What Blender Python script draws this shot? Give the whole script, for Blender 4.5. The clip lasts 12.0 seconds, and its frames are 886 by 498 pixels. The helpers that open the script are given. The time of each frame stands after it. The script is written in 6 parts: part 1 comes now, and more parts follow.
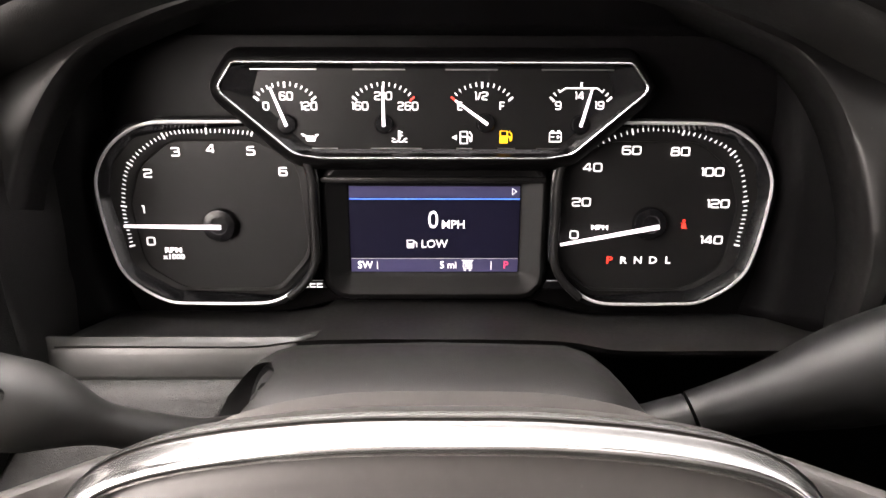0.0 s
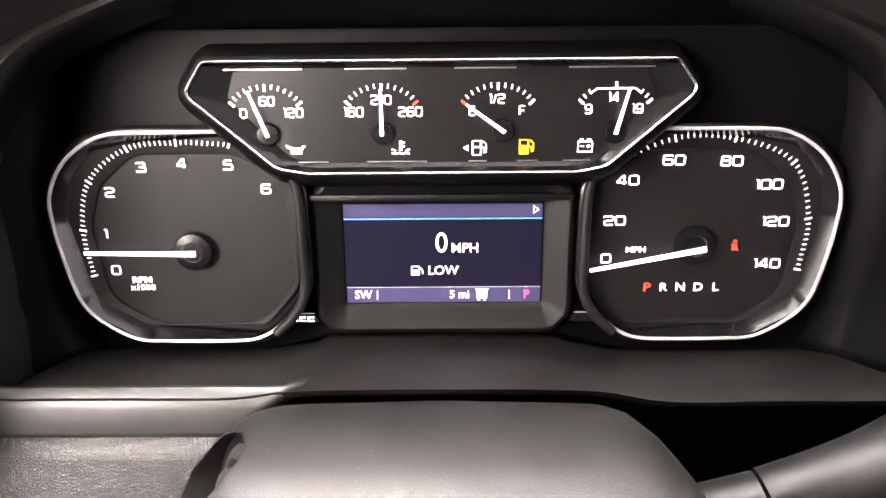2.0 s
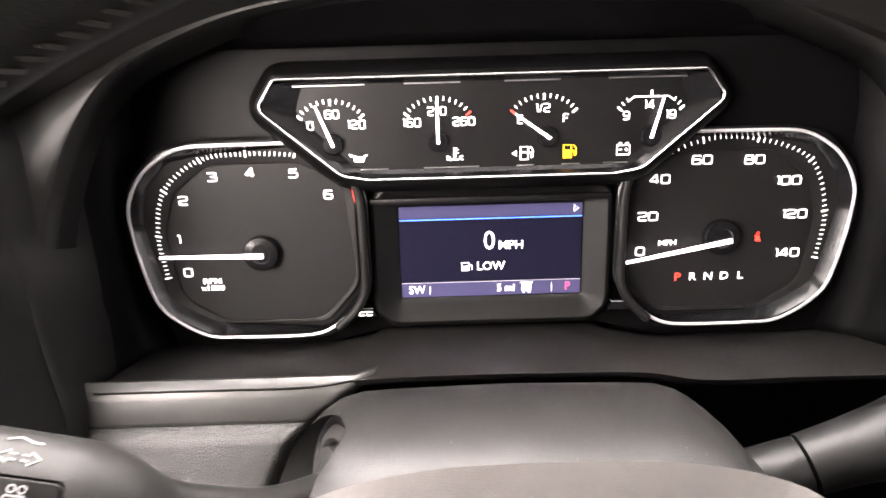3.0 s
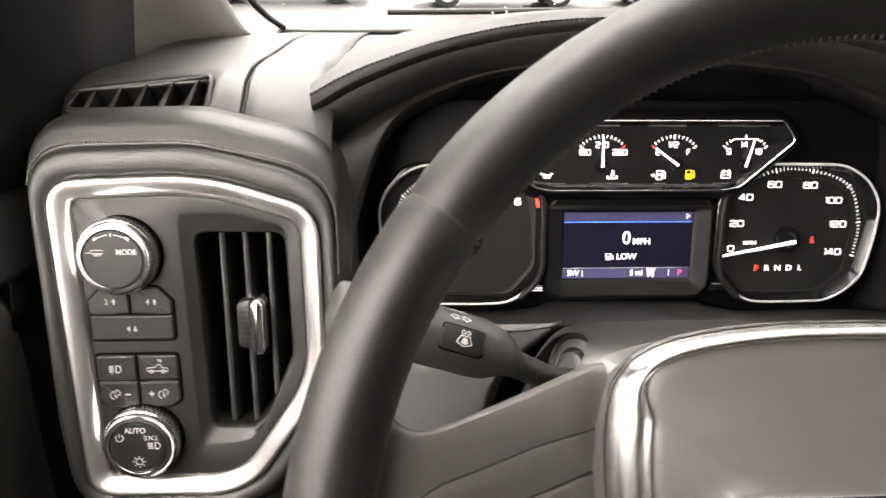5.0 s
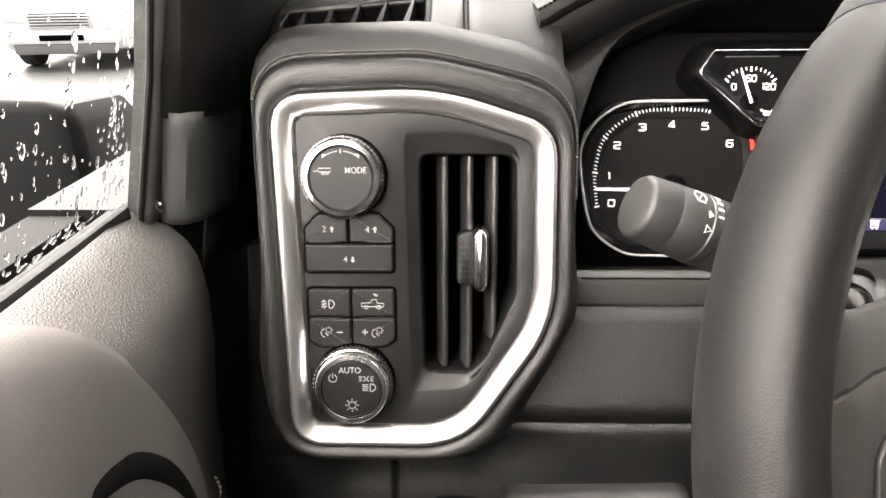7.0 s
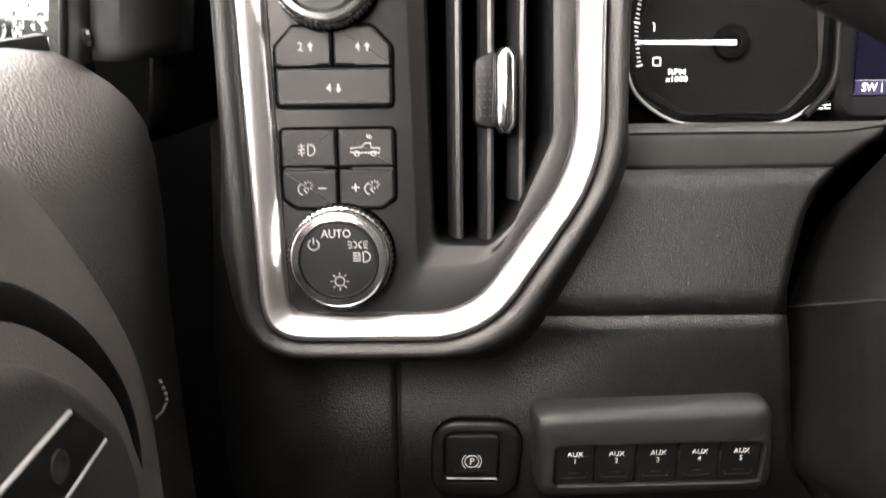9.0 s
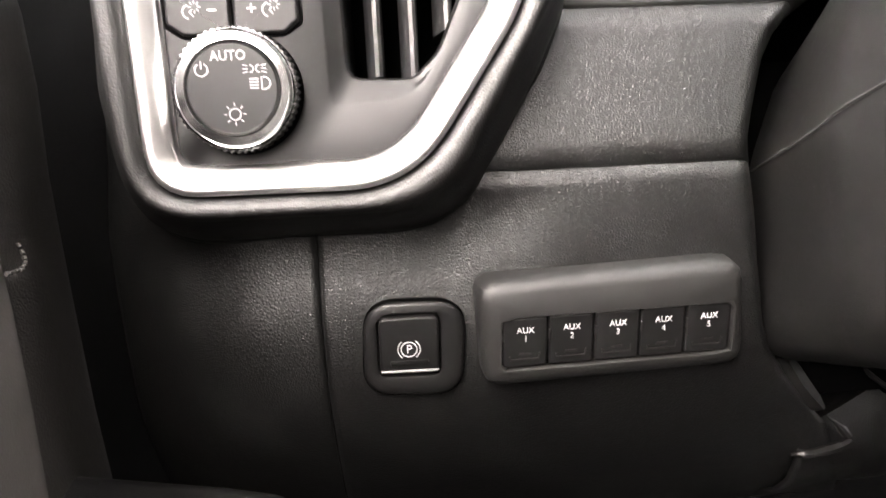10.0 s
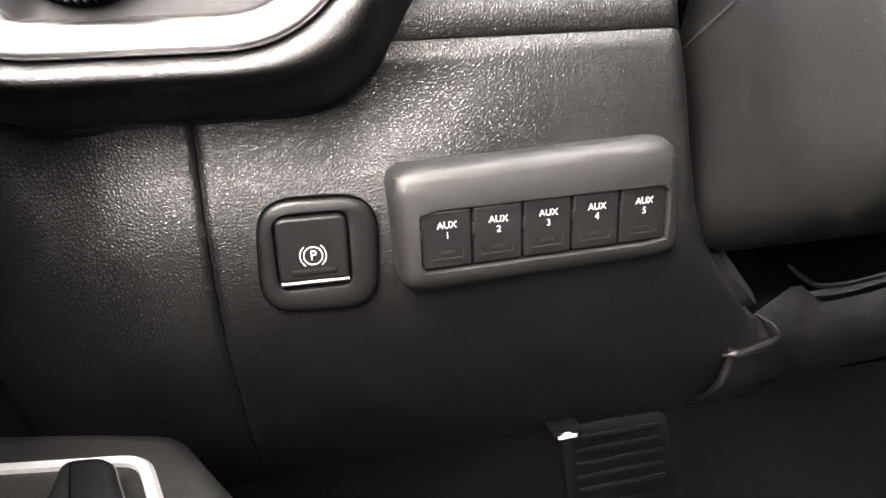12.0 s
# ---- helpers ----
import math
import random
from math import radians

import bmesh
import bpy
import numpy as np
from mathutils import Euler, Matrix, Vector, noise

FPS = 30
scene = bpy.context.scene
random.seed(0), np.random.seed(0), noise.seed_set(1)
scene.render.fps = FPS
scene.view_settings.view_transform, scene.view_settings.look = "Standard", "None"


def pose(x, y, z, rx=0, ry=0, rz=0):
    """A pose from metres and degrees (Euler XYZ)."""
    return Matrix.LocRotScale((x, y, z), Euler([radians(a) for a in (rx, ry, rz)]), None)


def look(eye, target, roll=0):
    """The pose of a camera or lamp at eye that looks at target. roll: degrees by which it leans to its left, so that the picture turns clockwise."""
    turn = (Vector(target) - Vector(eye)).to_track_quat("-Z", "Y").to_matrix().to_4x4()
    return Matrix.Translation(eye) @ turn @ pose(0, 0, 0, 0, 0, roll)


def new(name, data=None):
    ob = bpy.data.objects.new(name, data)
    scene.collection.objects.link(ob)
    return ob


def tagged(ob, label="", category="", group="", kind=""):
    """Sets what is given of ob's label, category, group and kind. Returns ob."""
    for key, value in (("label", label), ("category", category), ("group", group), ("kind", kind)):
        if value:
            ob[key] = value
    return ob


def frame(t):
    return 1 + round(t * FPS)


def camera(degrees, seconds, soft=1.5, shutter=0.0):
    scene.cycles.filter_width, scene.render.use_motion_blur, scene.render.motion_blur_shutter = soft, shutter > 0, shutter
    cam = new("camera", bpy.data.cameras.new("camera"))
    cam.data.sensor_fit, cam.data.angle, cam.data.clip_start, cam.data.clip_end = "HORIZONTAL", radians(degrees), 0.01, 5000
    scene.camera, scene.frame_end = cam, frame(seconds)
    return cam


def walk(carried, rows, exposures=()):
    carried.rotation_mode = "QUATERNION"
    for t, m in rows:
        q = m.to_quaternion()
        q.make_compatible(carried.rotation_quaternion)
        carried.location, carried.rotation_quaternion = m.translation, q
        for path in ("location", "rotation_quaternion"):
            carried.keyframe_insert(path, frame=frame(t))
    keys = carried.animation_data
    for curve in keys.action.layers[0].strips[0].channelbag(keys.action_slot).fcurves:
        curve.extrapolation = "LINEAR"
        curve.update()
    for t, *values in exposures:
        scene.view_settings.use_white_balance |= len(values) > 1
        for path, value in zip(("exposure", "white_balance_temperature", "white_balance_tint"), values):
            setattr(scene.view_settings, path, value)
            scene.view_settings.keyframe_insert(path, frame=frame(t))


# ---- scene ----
# ---------------------------------------------------------------- camera
cam = camera(69.2, 12.0, soft=1.5, shutter=0.3)
PATH = [
    (0, (-0.0055, -0.0022, 1.6018), (0.0099, 1.7278, 0.5983), 0.32),
    (0.5, (-0.0065, 0.0174, 1.5957), (-0.0010, 1.7437, 0.5858), 0.46),
    (1, (-0.0059, 0.0332, 1.5907), (-0.0159, 1.7541, 0.5717), 0.09),
    (1.5, (-0.0062, 0.0418, 1.5918), (-0.0225, 1.7570, 0.5632), -0.17),
    (2, (-0.0048, 0.0489, 1.5910), (-0.0227, 1.7681, 0.5692), -0.67),
    (2.5, (-0.0094, 0.0501, 1.5883), (-0.0275, 1.7700, 0.5678), -1.30),
    (2.7, (-0.0178, 0.0448, 1.5943), (-0.0254, 1.7531, 0.5543), -1.43),
    (4.3, (-0.1123, -0.0806, 1.6359), (-0.0456, 1.6715, 0.6737), -0.89),
    (4.5, (-0.1249, -0.0935, 1.6382), (-0.0529, 1.6681, 0.6940), -0.35),
    (5, (-0.1621, -0.1017, 1.6329), (-0.0689, 1.6925, 0.7540), 0.90),
    (5.5, (-0.1999, -0.1030, 1.6234), (-0.1191, 1.7250, 0.8160), 0.60),
    (6, (-0.2334, -0.1045, 1.6019), (-0.2066, 1.7395, 0.8280), -0.00),
    (6.5, (-0.2541, -0.1021, 1.5861), (-0.2710, 1.7343, 0.7942), -0.10),
    (6.7, (-0.2592, -0.0977, 1.5794), (-0.2878, 1.7342, 0.7774), -0.13),
    (8.3, (-0.2754, -0.0715, 1.5404), (-0.3277, 1.7463, 0.7080), -0.98),
    (8.5, (-0.2763, -0.0634, 1.5261), (-0.3244, 1.7547, 0.6940), -0.88),
    (9, (-0.2761, -0.0488, 1.4735), (-0.2851, 1.7879, 0.6821), -0.77),
    (9.5, (-0.2680, -0.0439, 1.4262), (-0.2196, 1.8106, 0.6788), -1.60),
    (10, (-0.2647, -0.0406, 1.3966), (-0.1437, 1.8135, 0.6567), -1.91),
    (10.5, (-0.2638, -0.0345, 1.3741), (-0.0463, 1.7969, 0.6005), -1.63),
    (11, (-0.2664, -0.0237, 1.3608), (0.0369, 1.7808, 0.5535), -1.55),
    (11.5, (-0.2637, -0.0198, 1.3572), (0.0877, 1.7647, 0.5253), -1.34),
    (12, (-0.2630, -0.0199, 1.3566), (0.1162, 1.7569, 0.5204), -1.42),
]
EXPOSURES = [(0.0, 2.8, 7000, 16), (1.0, 3.30, 7000, 18), (2.7, 3.80, 7000, 18), (4.3, 3.15, 7000, 12), (6.5, 3.12, 7000, 12), (8.5, 2.93, 6900, 12), (9.0, 3.05, 6900, 13), (10.0, 4.10, 6900, 15), (12.0, 4.85, 6800, 15)]
walk(cam, [(t, look(eye, target, roll)) for t, eye, target, roll in PATH], EXPOSURES)

# ---------------------------------------------------------------- light
world = bpy.data.worlds.new("overcast_sky")
scene.world = world
world.use_nodes = True
wn, wl = world.node_tree.nodes, world.node_tree.links
sky = wn.new("ShaderNodeTexSky")
sky.sky_type = "NISHITA"
sky.sun_disc = False
sky.sun_elevation, sky.sun_rotation = radians(70), radians(-50)
sky.air_density, sky.dust_density, sky.ozone_density = 1.0, 4.0, 1.0
grey = wn.new("ShaderNodeHueSaturation")
grey.inputs["Saturation"].default_value = 0.05
wl.new(sky.outputs["Color"], grey.inputs["Color"])
wl.new(grey.outputs["Color"], wn["Background"].inputs["Color"])
wn["Background"].inputs["Strength"].default_value = 0.12
sun = new("sun", bpy.data.lights.new("sun", "SUN"))
sun.data.energy, sun.data.angle, sun.data.color = 1.1, radians(70), (1.0, 0.97, 0.94)
sun.matrix_world = look((-3.0, 3.5, 9), (0, 0, 1.5))
# the sky's light through the side windows, the driver's and the passenger's
for name, at, aim, wide, high, power in (("window_daylight", (-0.392, -0.17, 1.69), (0.10, -0.08, 1.44), 0.52, 0.34, 1.35), ("window_daylight_far", (1.27, -0.10, 1.70), (-0.30, 0.15, 1.35), 0.90, 0.44, 0.10)):
    lamp = new(name, bpy.data.lights.new(name, "AREA"))
    lamp.data.shape, lamp.data.size, lamp.data.size_y, lamp.data.energy = "RECTANGLE", wide, high, power
    lamp.data.color = (1.0, 0.955, 0.925)
    lamp.matrix_world = look(at, aim)
# ---------------------------------------------------------------- frames of the dashboard
# The dash leans back: x right, y into the dash, z up along its face.
DASH = pose(0, 0, 1.60, -30)


def face(x, y, z, tilt, yaw=0.0):
    """A face of the dash, in millimetres: u right, v up, w out towards the driver."""
    return DASH @ Matrix.Translation((x / 1000, y / 1000, z / 1000)) @ pose(0, 0, 0, 0, 0, yaw) @ pose(0, 0, 0, 90 + tilt)


CLUSTER = face(0, 357.5, 0, 14.5)
POD = face(-320, 266.8, -40, 16.4)
AUX = face(-180, 326.5, -200, 25.5)
WHEEL = face(-4, 115, -109, 13)
RIM_FACE = face(-1, 99.5, -111.5, 0)

# ---------------------------------------------------------------- shape helpers, in millimetres
MM = 0.001


def outline(corners, seg=5):
    """A closed outline from corners (x, y, radius), in order."""
    pts, n = [], len(corners)
    for i in range(n):
        (ax, ay, _), (bx, by, r), (cx, cy, _) = corners[i - 1], corners[i], corners[(i + 1) % n]
        a, b, c = Vector((ax, ay)), Vector((bx, by)), Vector((cx, cy))
        if r <= 0:
            pts.append(b)
            continue
        p, q = (a - b), (c - b)
        turn = p.angle(q, math.pi)
        back = min(r / max(math.tan(turn / 2), 1e-4), 0.49 * p.length, 0.49 * q.length)
        s, e = b + p.normalized() * back, b + q.normalized() * back
        for k in range(seg + 1):
            t = k / seg
            pts.append(s * (1 - t) ** 2 + b * 2 * t * (1 - t) + e * t * t)
    return [(p.x, p.y) for p in pts]


def resample(line, n, closed=True):
    pts = [Vector(p) for p in line]
    if closed:
        pts.append(pts[0])
    run = [0.0]
    for a, b in zip(pts, pts[1:]):
        run.append(run[-1] + (b - a).length)
    out, j = [], 0
    for k in range(n):
        s = run[-1] * k / (n if closed else n - 1)
        while j < len(run) - 2 and run[j + 1] < s:
            j += 1
        d = run[j + 1] - run[j]
        out.append(tuple(pts[j].lerp(pts[j + 1], (s - run[j]) / d if d else 0)))
    return out


def polar(line, n, cx, cy):
    """A closed outline cut at n even angles round a middle."""
    out, m = [], len(line)
    for k in range(n):
        a = 2 * math.pi * k / n
        dx, dy = math.cos(a), math.sin(a)
        best = 0.0
        for i in range(m):
            x0, y0 = line[i][0] - cx, line[i][1] - cy
            x1, y1 = line[(i + 1) % m][0] - cx, line[(i + 1) % m][1] - cy
            ex, ey = x1 - x0, y1 - y0
            det = dx * ey - dy * ex
            if abs(det) < 1e-9:
                continue
            r = (x0 * ey - y0 * ex) / det
            s = (x0 * dy - y0 * dx) / det
            if r > best and -1e-6 <= s <= 1 + 1e-6:
                best = r
        out.append((cx + dx * best, cy + dy * best))
    return out


def offset(line, d):
    """A closed outline grown by d (shrunk where d is below nought)."""
    n = len(line)
    area = sum(line[i - 1][0] * line[i][1] - line[i][0] * line[i - 1][1] for i in range(n))
    s = 1 if area > 0 else -1
    out = []
    for i in range(n):
        a, b, c = Vector(line[i - 1]), Vector(line[i]), Vector(line[(i + 1) % n])
        t1, t2 = (b - a), (c - b)
        t1 = t1.normalized() if t1.length > 1e-6 else t2.normalized()
        t2 = t2.normalized() if t2.length > 1e-6 else t1
        n1, n2 = Vector((t1.y, -t1.x)) * s, Vector((t2.y, -t2.x)) * s
        m = n1 + n2
        m = m / max(m.length_squared / 2, 0.4)
        p = b + m * d
        out.append((p.x, p.y))
    return out


def loft(loops, closed=True, caps=(False, False), bm=None):
    """Skin over loops of equally many points (x, y, z)."""
    bm = bm or bmesh.new()
    rows = [[bm.verts.new((x * MM, y * MM, z * MM)) for x, y, z in loop] for loop in loops]
    n = len(rows[0])
    for a, b in zip(rows, rows[1:]):
        for i in range(n if closed else n - 1):
            j = (i + 1) % n
            bm.faces.new((a[i], a[j], b[j], b[i]))
    if caps[0]:
        bm.faces.new(rows[0][::-1])
    if caps[1]:
        bm.faces.new(rows[-1])
    return bm


def flat(line, w):
    return [(x, y, w) for x, y in line]


def prism(line, w0, w1, edge=0.8, steps=2, back=True, bm=None):
    """A plate from w0 to w1 with a rounded front edge."""
    loops = [flat(line, w0)]
    for k in range(steps + 1):
        a = math.pi / 2 * k / steps
        loops.append(flat(offset(line, -edge * (1 - math.cos(a))) if k else line, w1 - edge + edge * math.sin(a)))
    return loft(loops, caps=(back, True), bm=bm)


def sweep(line, profile, caps=(False, False), bm=None):
    """A band along a closed outline; profile: (outward, w)."""
    return loft([flat(offset(line, d) if d else line, w) for d, w in profile], caps=caps, bm=bm)


def lathe(profile, n=48, cx=0.0, cy=0.0, caps=(False, True), bm=None, wave=None):
    loops = []
    for j, (r, w) in enumerate(profile):
        loops.append([(cx + (r + (wave(j, i) if wave else 0)) * math.cos(2 * math.pi * i / n), cy + (r + (wave(j, i) if wave else 0)) * math.sin(2 * math.pi * i / n), w) for i in range(n)])
    return loft(loops, caps=caps, bm=bm)


def curve(points, n):
    """A smooth line of n points through the given ones."""
    pts = [Vector(p) for p in points]
    pts = [pts[0] * 2 - pts[1]] + pts + [pts[-1] * 2 - pts[-2]]
    fine = []
    for i in range(1, len(pts) - 2):
        p0, p1, p2, p3 = pts[i - 1:i + 3]
        for k in range(12):
            t = k / 12
            fine.append(0.5 * (2 * p1 + (p2 - p0) * t + (2 * p0 - 5 * p1 + 4 * p2 - p3) * t * t + (3 * p1 - p0 - 3 * p2 + p3) * t ** 3))
    fine.append(pts[-2])
    return resample([tuple(p) for p in fine], n, closed=False)


def closed_curve(points, n):
    """A smooth closed line of n points through the given ones (x, y)."""
    pts, fine = [Vector(p) for p in points], []
    m = len(pts)
    for i in range(m):
        p0, p1, p2, p3 = pts[i - 1], pts[i], pts[(i + 1) % m], pts[(i + 2) % m]
        for k in range(12):
            t = k / 12
            fine.append(0.5 * (2 * p1 + (p2 - p0) * t + (2 * p0 - 5 * p1 + 4 * p2 - p3) * t * t + (3 * p1 - p0 - 3 * p2 + p3) * t ** 3))
    return resample([tuple(p) for p in fine], n)


def tube(points, radii, n=16, caps=(True, True), bm=None, squash=1.0, up=(0, 0, 1)):
    """A pipe along points; radii one number or one for each point."""
    pts = [Vector(p) for p in points]
    if not hasattr(radii, "__len__"):
        radii = [radii] * len(pts)
    loops = []
    for i, p in enumerate(pts):
        t = (pts[min(i + 1, len(pts) - 1)] - pts[max(i - 1, 0)]).normalized()
        a = t.cross(Vector(up))
        a = a.normalized() if a.length > 1e-3 else Vector((1, 0, 0))
        b = a.cross(t)
        loops.append([tuple(p + a * radii[i] * math.cos(2 * math.pi * k / n) + b * radii[i] * squash * math.sin(2 * math.pi * k / n)) for k in range(n)])
    return loft(loops, caps=caps, bm=bm)


def box(x0, y0, z0, x1, y1, z1, edge=0.0, bm=None):
    """A block, in millimetres, with rounded edges."""
    own = bmesh.new()
    bmesh.ops.create_cube(own, size=1.0)
    for v in own.verts:
        v.co = Vector(((x0 + x1) / 2 + v.co.x * (x1 - x0), (y0 + y1) / 2 + v.co.y * (y1 - y0), (z0 + z1) / 2 + v.co.z * (z1 - z0))) * MM
    if edge:
        bmesh.ops.bevel(own, geom=own.edges[:], offset=edge * MM, segments=2, affect="EDGES", profile=0.6)
    if bm is None:
        return own
    return join(bm, own)


def join(bm, other):
    made = [bm.verts.new(v.co) for v in other.verts]
    other.verts.index_update()
    for f in other.faces:
        bm.faces.new([made[v.index] for v in f.verts])
    other.free()
    return bm


def stroke(points, width, w, bm=None, closed=False, height=0.25):
    """A raised line of some width, for print and icons."""
    bm = bm or bmesh.new()
    pts = [Vector((p[0], p[1])) for p in points]
    if closed:
        pts.append(pts[0])
    left, right = [], []
    n = len(pts)
    for i, p in enumerate(pts):
        if closed and i in (0, n - 1):
            t = (pts[1] - pts[-2])
        else:
            t = pts[min(i + 1, n - 1)] - pts[max(i - 1, 0)]
        t = t.normalized() if t.length > 1e-6 else Vector((1, 0))
        m = Vector((-t.y, t.x)) * width / 2
        left.append(p + m), right.append(p - m)
    lo = [[bm.verts.new((q.x * MM, q.y * MM, w * MM)) for q in side] for side in (left, right)]
    hi = [[bm.verts.new((q.x * MM, q.y * MM, (w + height) * MM)) for q in side] for side in (left, right)]
    for i in range(n - 1):
        bm.faces.new((hi[1][i], hi[1][i + 1], hi[0][i + 1], hi[0][i]))
        bm.faces.new((lo[0][i], hi[0][i], hi[0][i + 1], lo[0][i + 1]))
        bm.faces.new((hi[1][i], lo[1][i], lo[1][i + 1], hi[1][i + 1]))
    return bm


def patch(points, w, bm=None, height=0.25):
    """A small filled shape, for print and icons."""
    bm = bm or bmesh.new()
    lo = [bm.verts.new((x * MM, y * MM, w * MM)) for x, y in points]
    hi = [bm.verts.new((x * MM, y * MM, (w + height) * MM)) for x, y in points]
    bm.faces.new(hi)
    n = len(points)
    for i in range(n):
        bm.faces.new((lo[i], lo[(i + 1) % n], hi[(i + 1) % n], hi[i]))
    return bm


def arc(cx, cy, r, a0, a1, n=12):
    return [(cx + r * math.cos(radians(a0 + (a1 - a0) * k / n)), cy + r * math.sin(radians(a0 + (a1 - a0) * k / n))) for k in range(n + 1)]


def letters(text, x, y, w, height, stretch=1.0, bold=0.0, bm=None, align="CENTER", height_up=0.25):
    """Raised print in the built-in font, capital height in millimetres, its middle at (x, y)."""
    data = bpy.data.curves.new("print", "FONT")
    data.body, data.align_x, data.align_y = text, align, "CENTER"
    big = height / 0.70 * MM
    data.size, data.resolution_u, data.offset = 1.0, 3, bold * MM / big
    data.extrude = height_up * MM / 2 / big
    ob = bpy.data.objects.new("print", data)
    mesh = ob.to_mesh()
    own = bmesh.new()
    own.from_mesh(mesh)
    ob.to_mesh_clear()
    bpy.data.objects.remove(ob)
    bpy.data.curves.remove(data)
    for v in own.verts:
        v.co = Vector((v.co.x * big * stretch + x * MM, v.co.y * big + y * MM, v.co.z * big + (w + height_up / 2) * MM))
    return own if bm is None else join(bm, own)


def shaped(name, bm, material, sharp=40):
    bmesh.ops.recalc_face_normals(bm, faces=bm.faces[:])
    mesh = bpy.data.meshes.new(name)
    bm.to_mesh(mesh)
    bm.free()
    mesh.materials.append(material)
    mesh.shade_smooth()
    for poly in mesh.polygons:
        if poly.loop_total > 6:
            poly.use_smooth = False
    mesh.set_sharp_from_angle(angle=radians(sharp))
    return mesh


def thing(name, m, label, category, group="", kind=""):
    ob = new(name)
    ob.empty_display_size = 0.02
    ob.matrix_world = m
    return tagged(ob, label, category, group, kind)


def part(name, bm, material, parent, label="", sharp=40):
    ob = new(name, shaped(name, bm, material, sharp))
    ob.parent = parent
    if label:
        tagged(ob, label)
    return ob


def solo(name, bm, material, m, label, category, group="", kind="", sharp=40):
    ob = new(name, shaped(name, bm, material, sharp))
    ob.matrix_world = m
    return tagged(ob, label, category, group, kind)


def thick(ob, mm, seen=(0, -1, 0.3)):
    """Give a sheet its thickness behind the side that faces seen."""
    seen, total = Vector(seen), Vector()
    for poly in ob.data.polygons:
        total += poly.normal * poly.area
    if total.dot(seen) < 0:
        ob.data.flip_normals()
    mod = ob.modifiers.new("thickness", "SOLIDIFY")
    mod.thickness, mod.offset = mm * MM, -1.0
    return ob


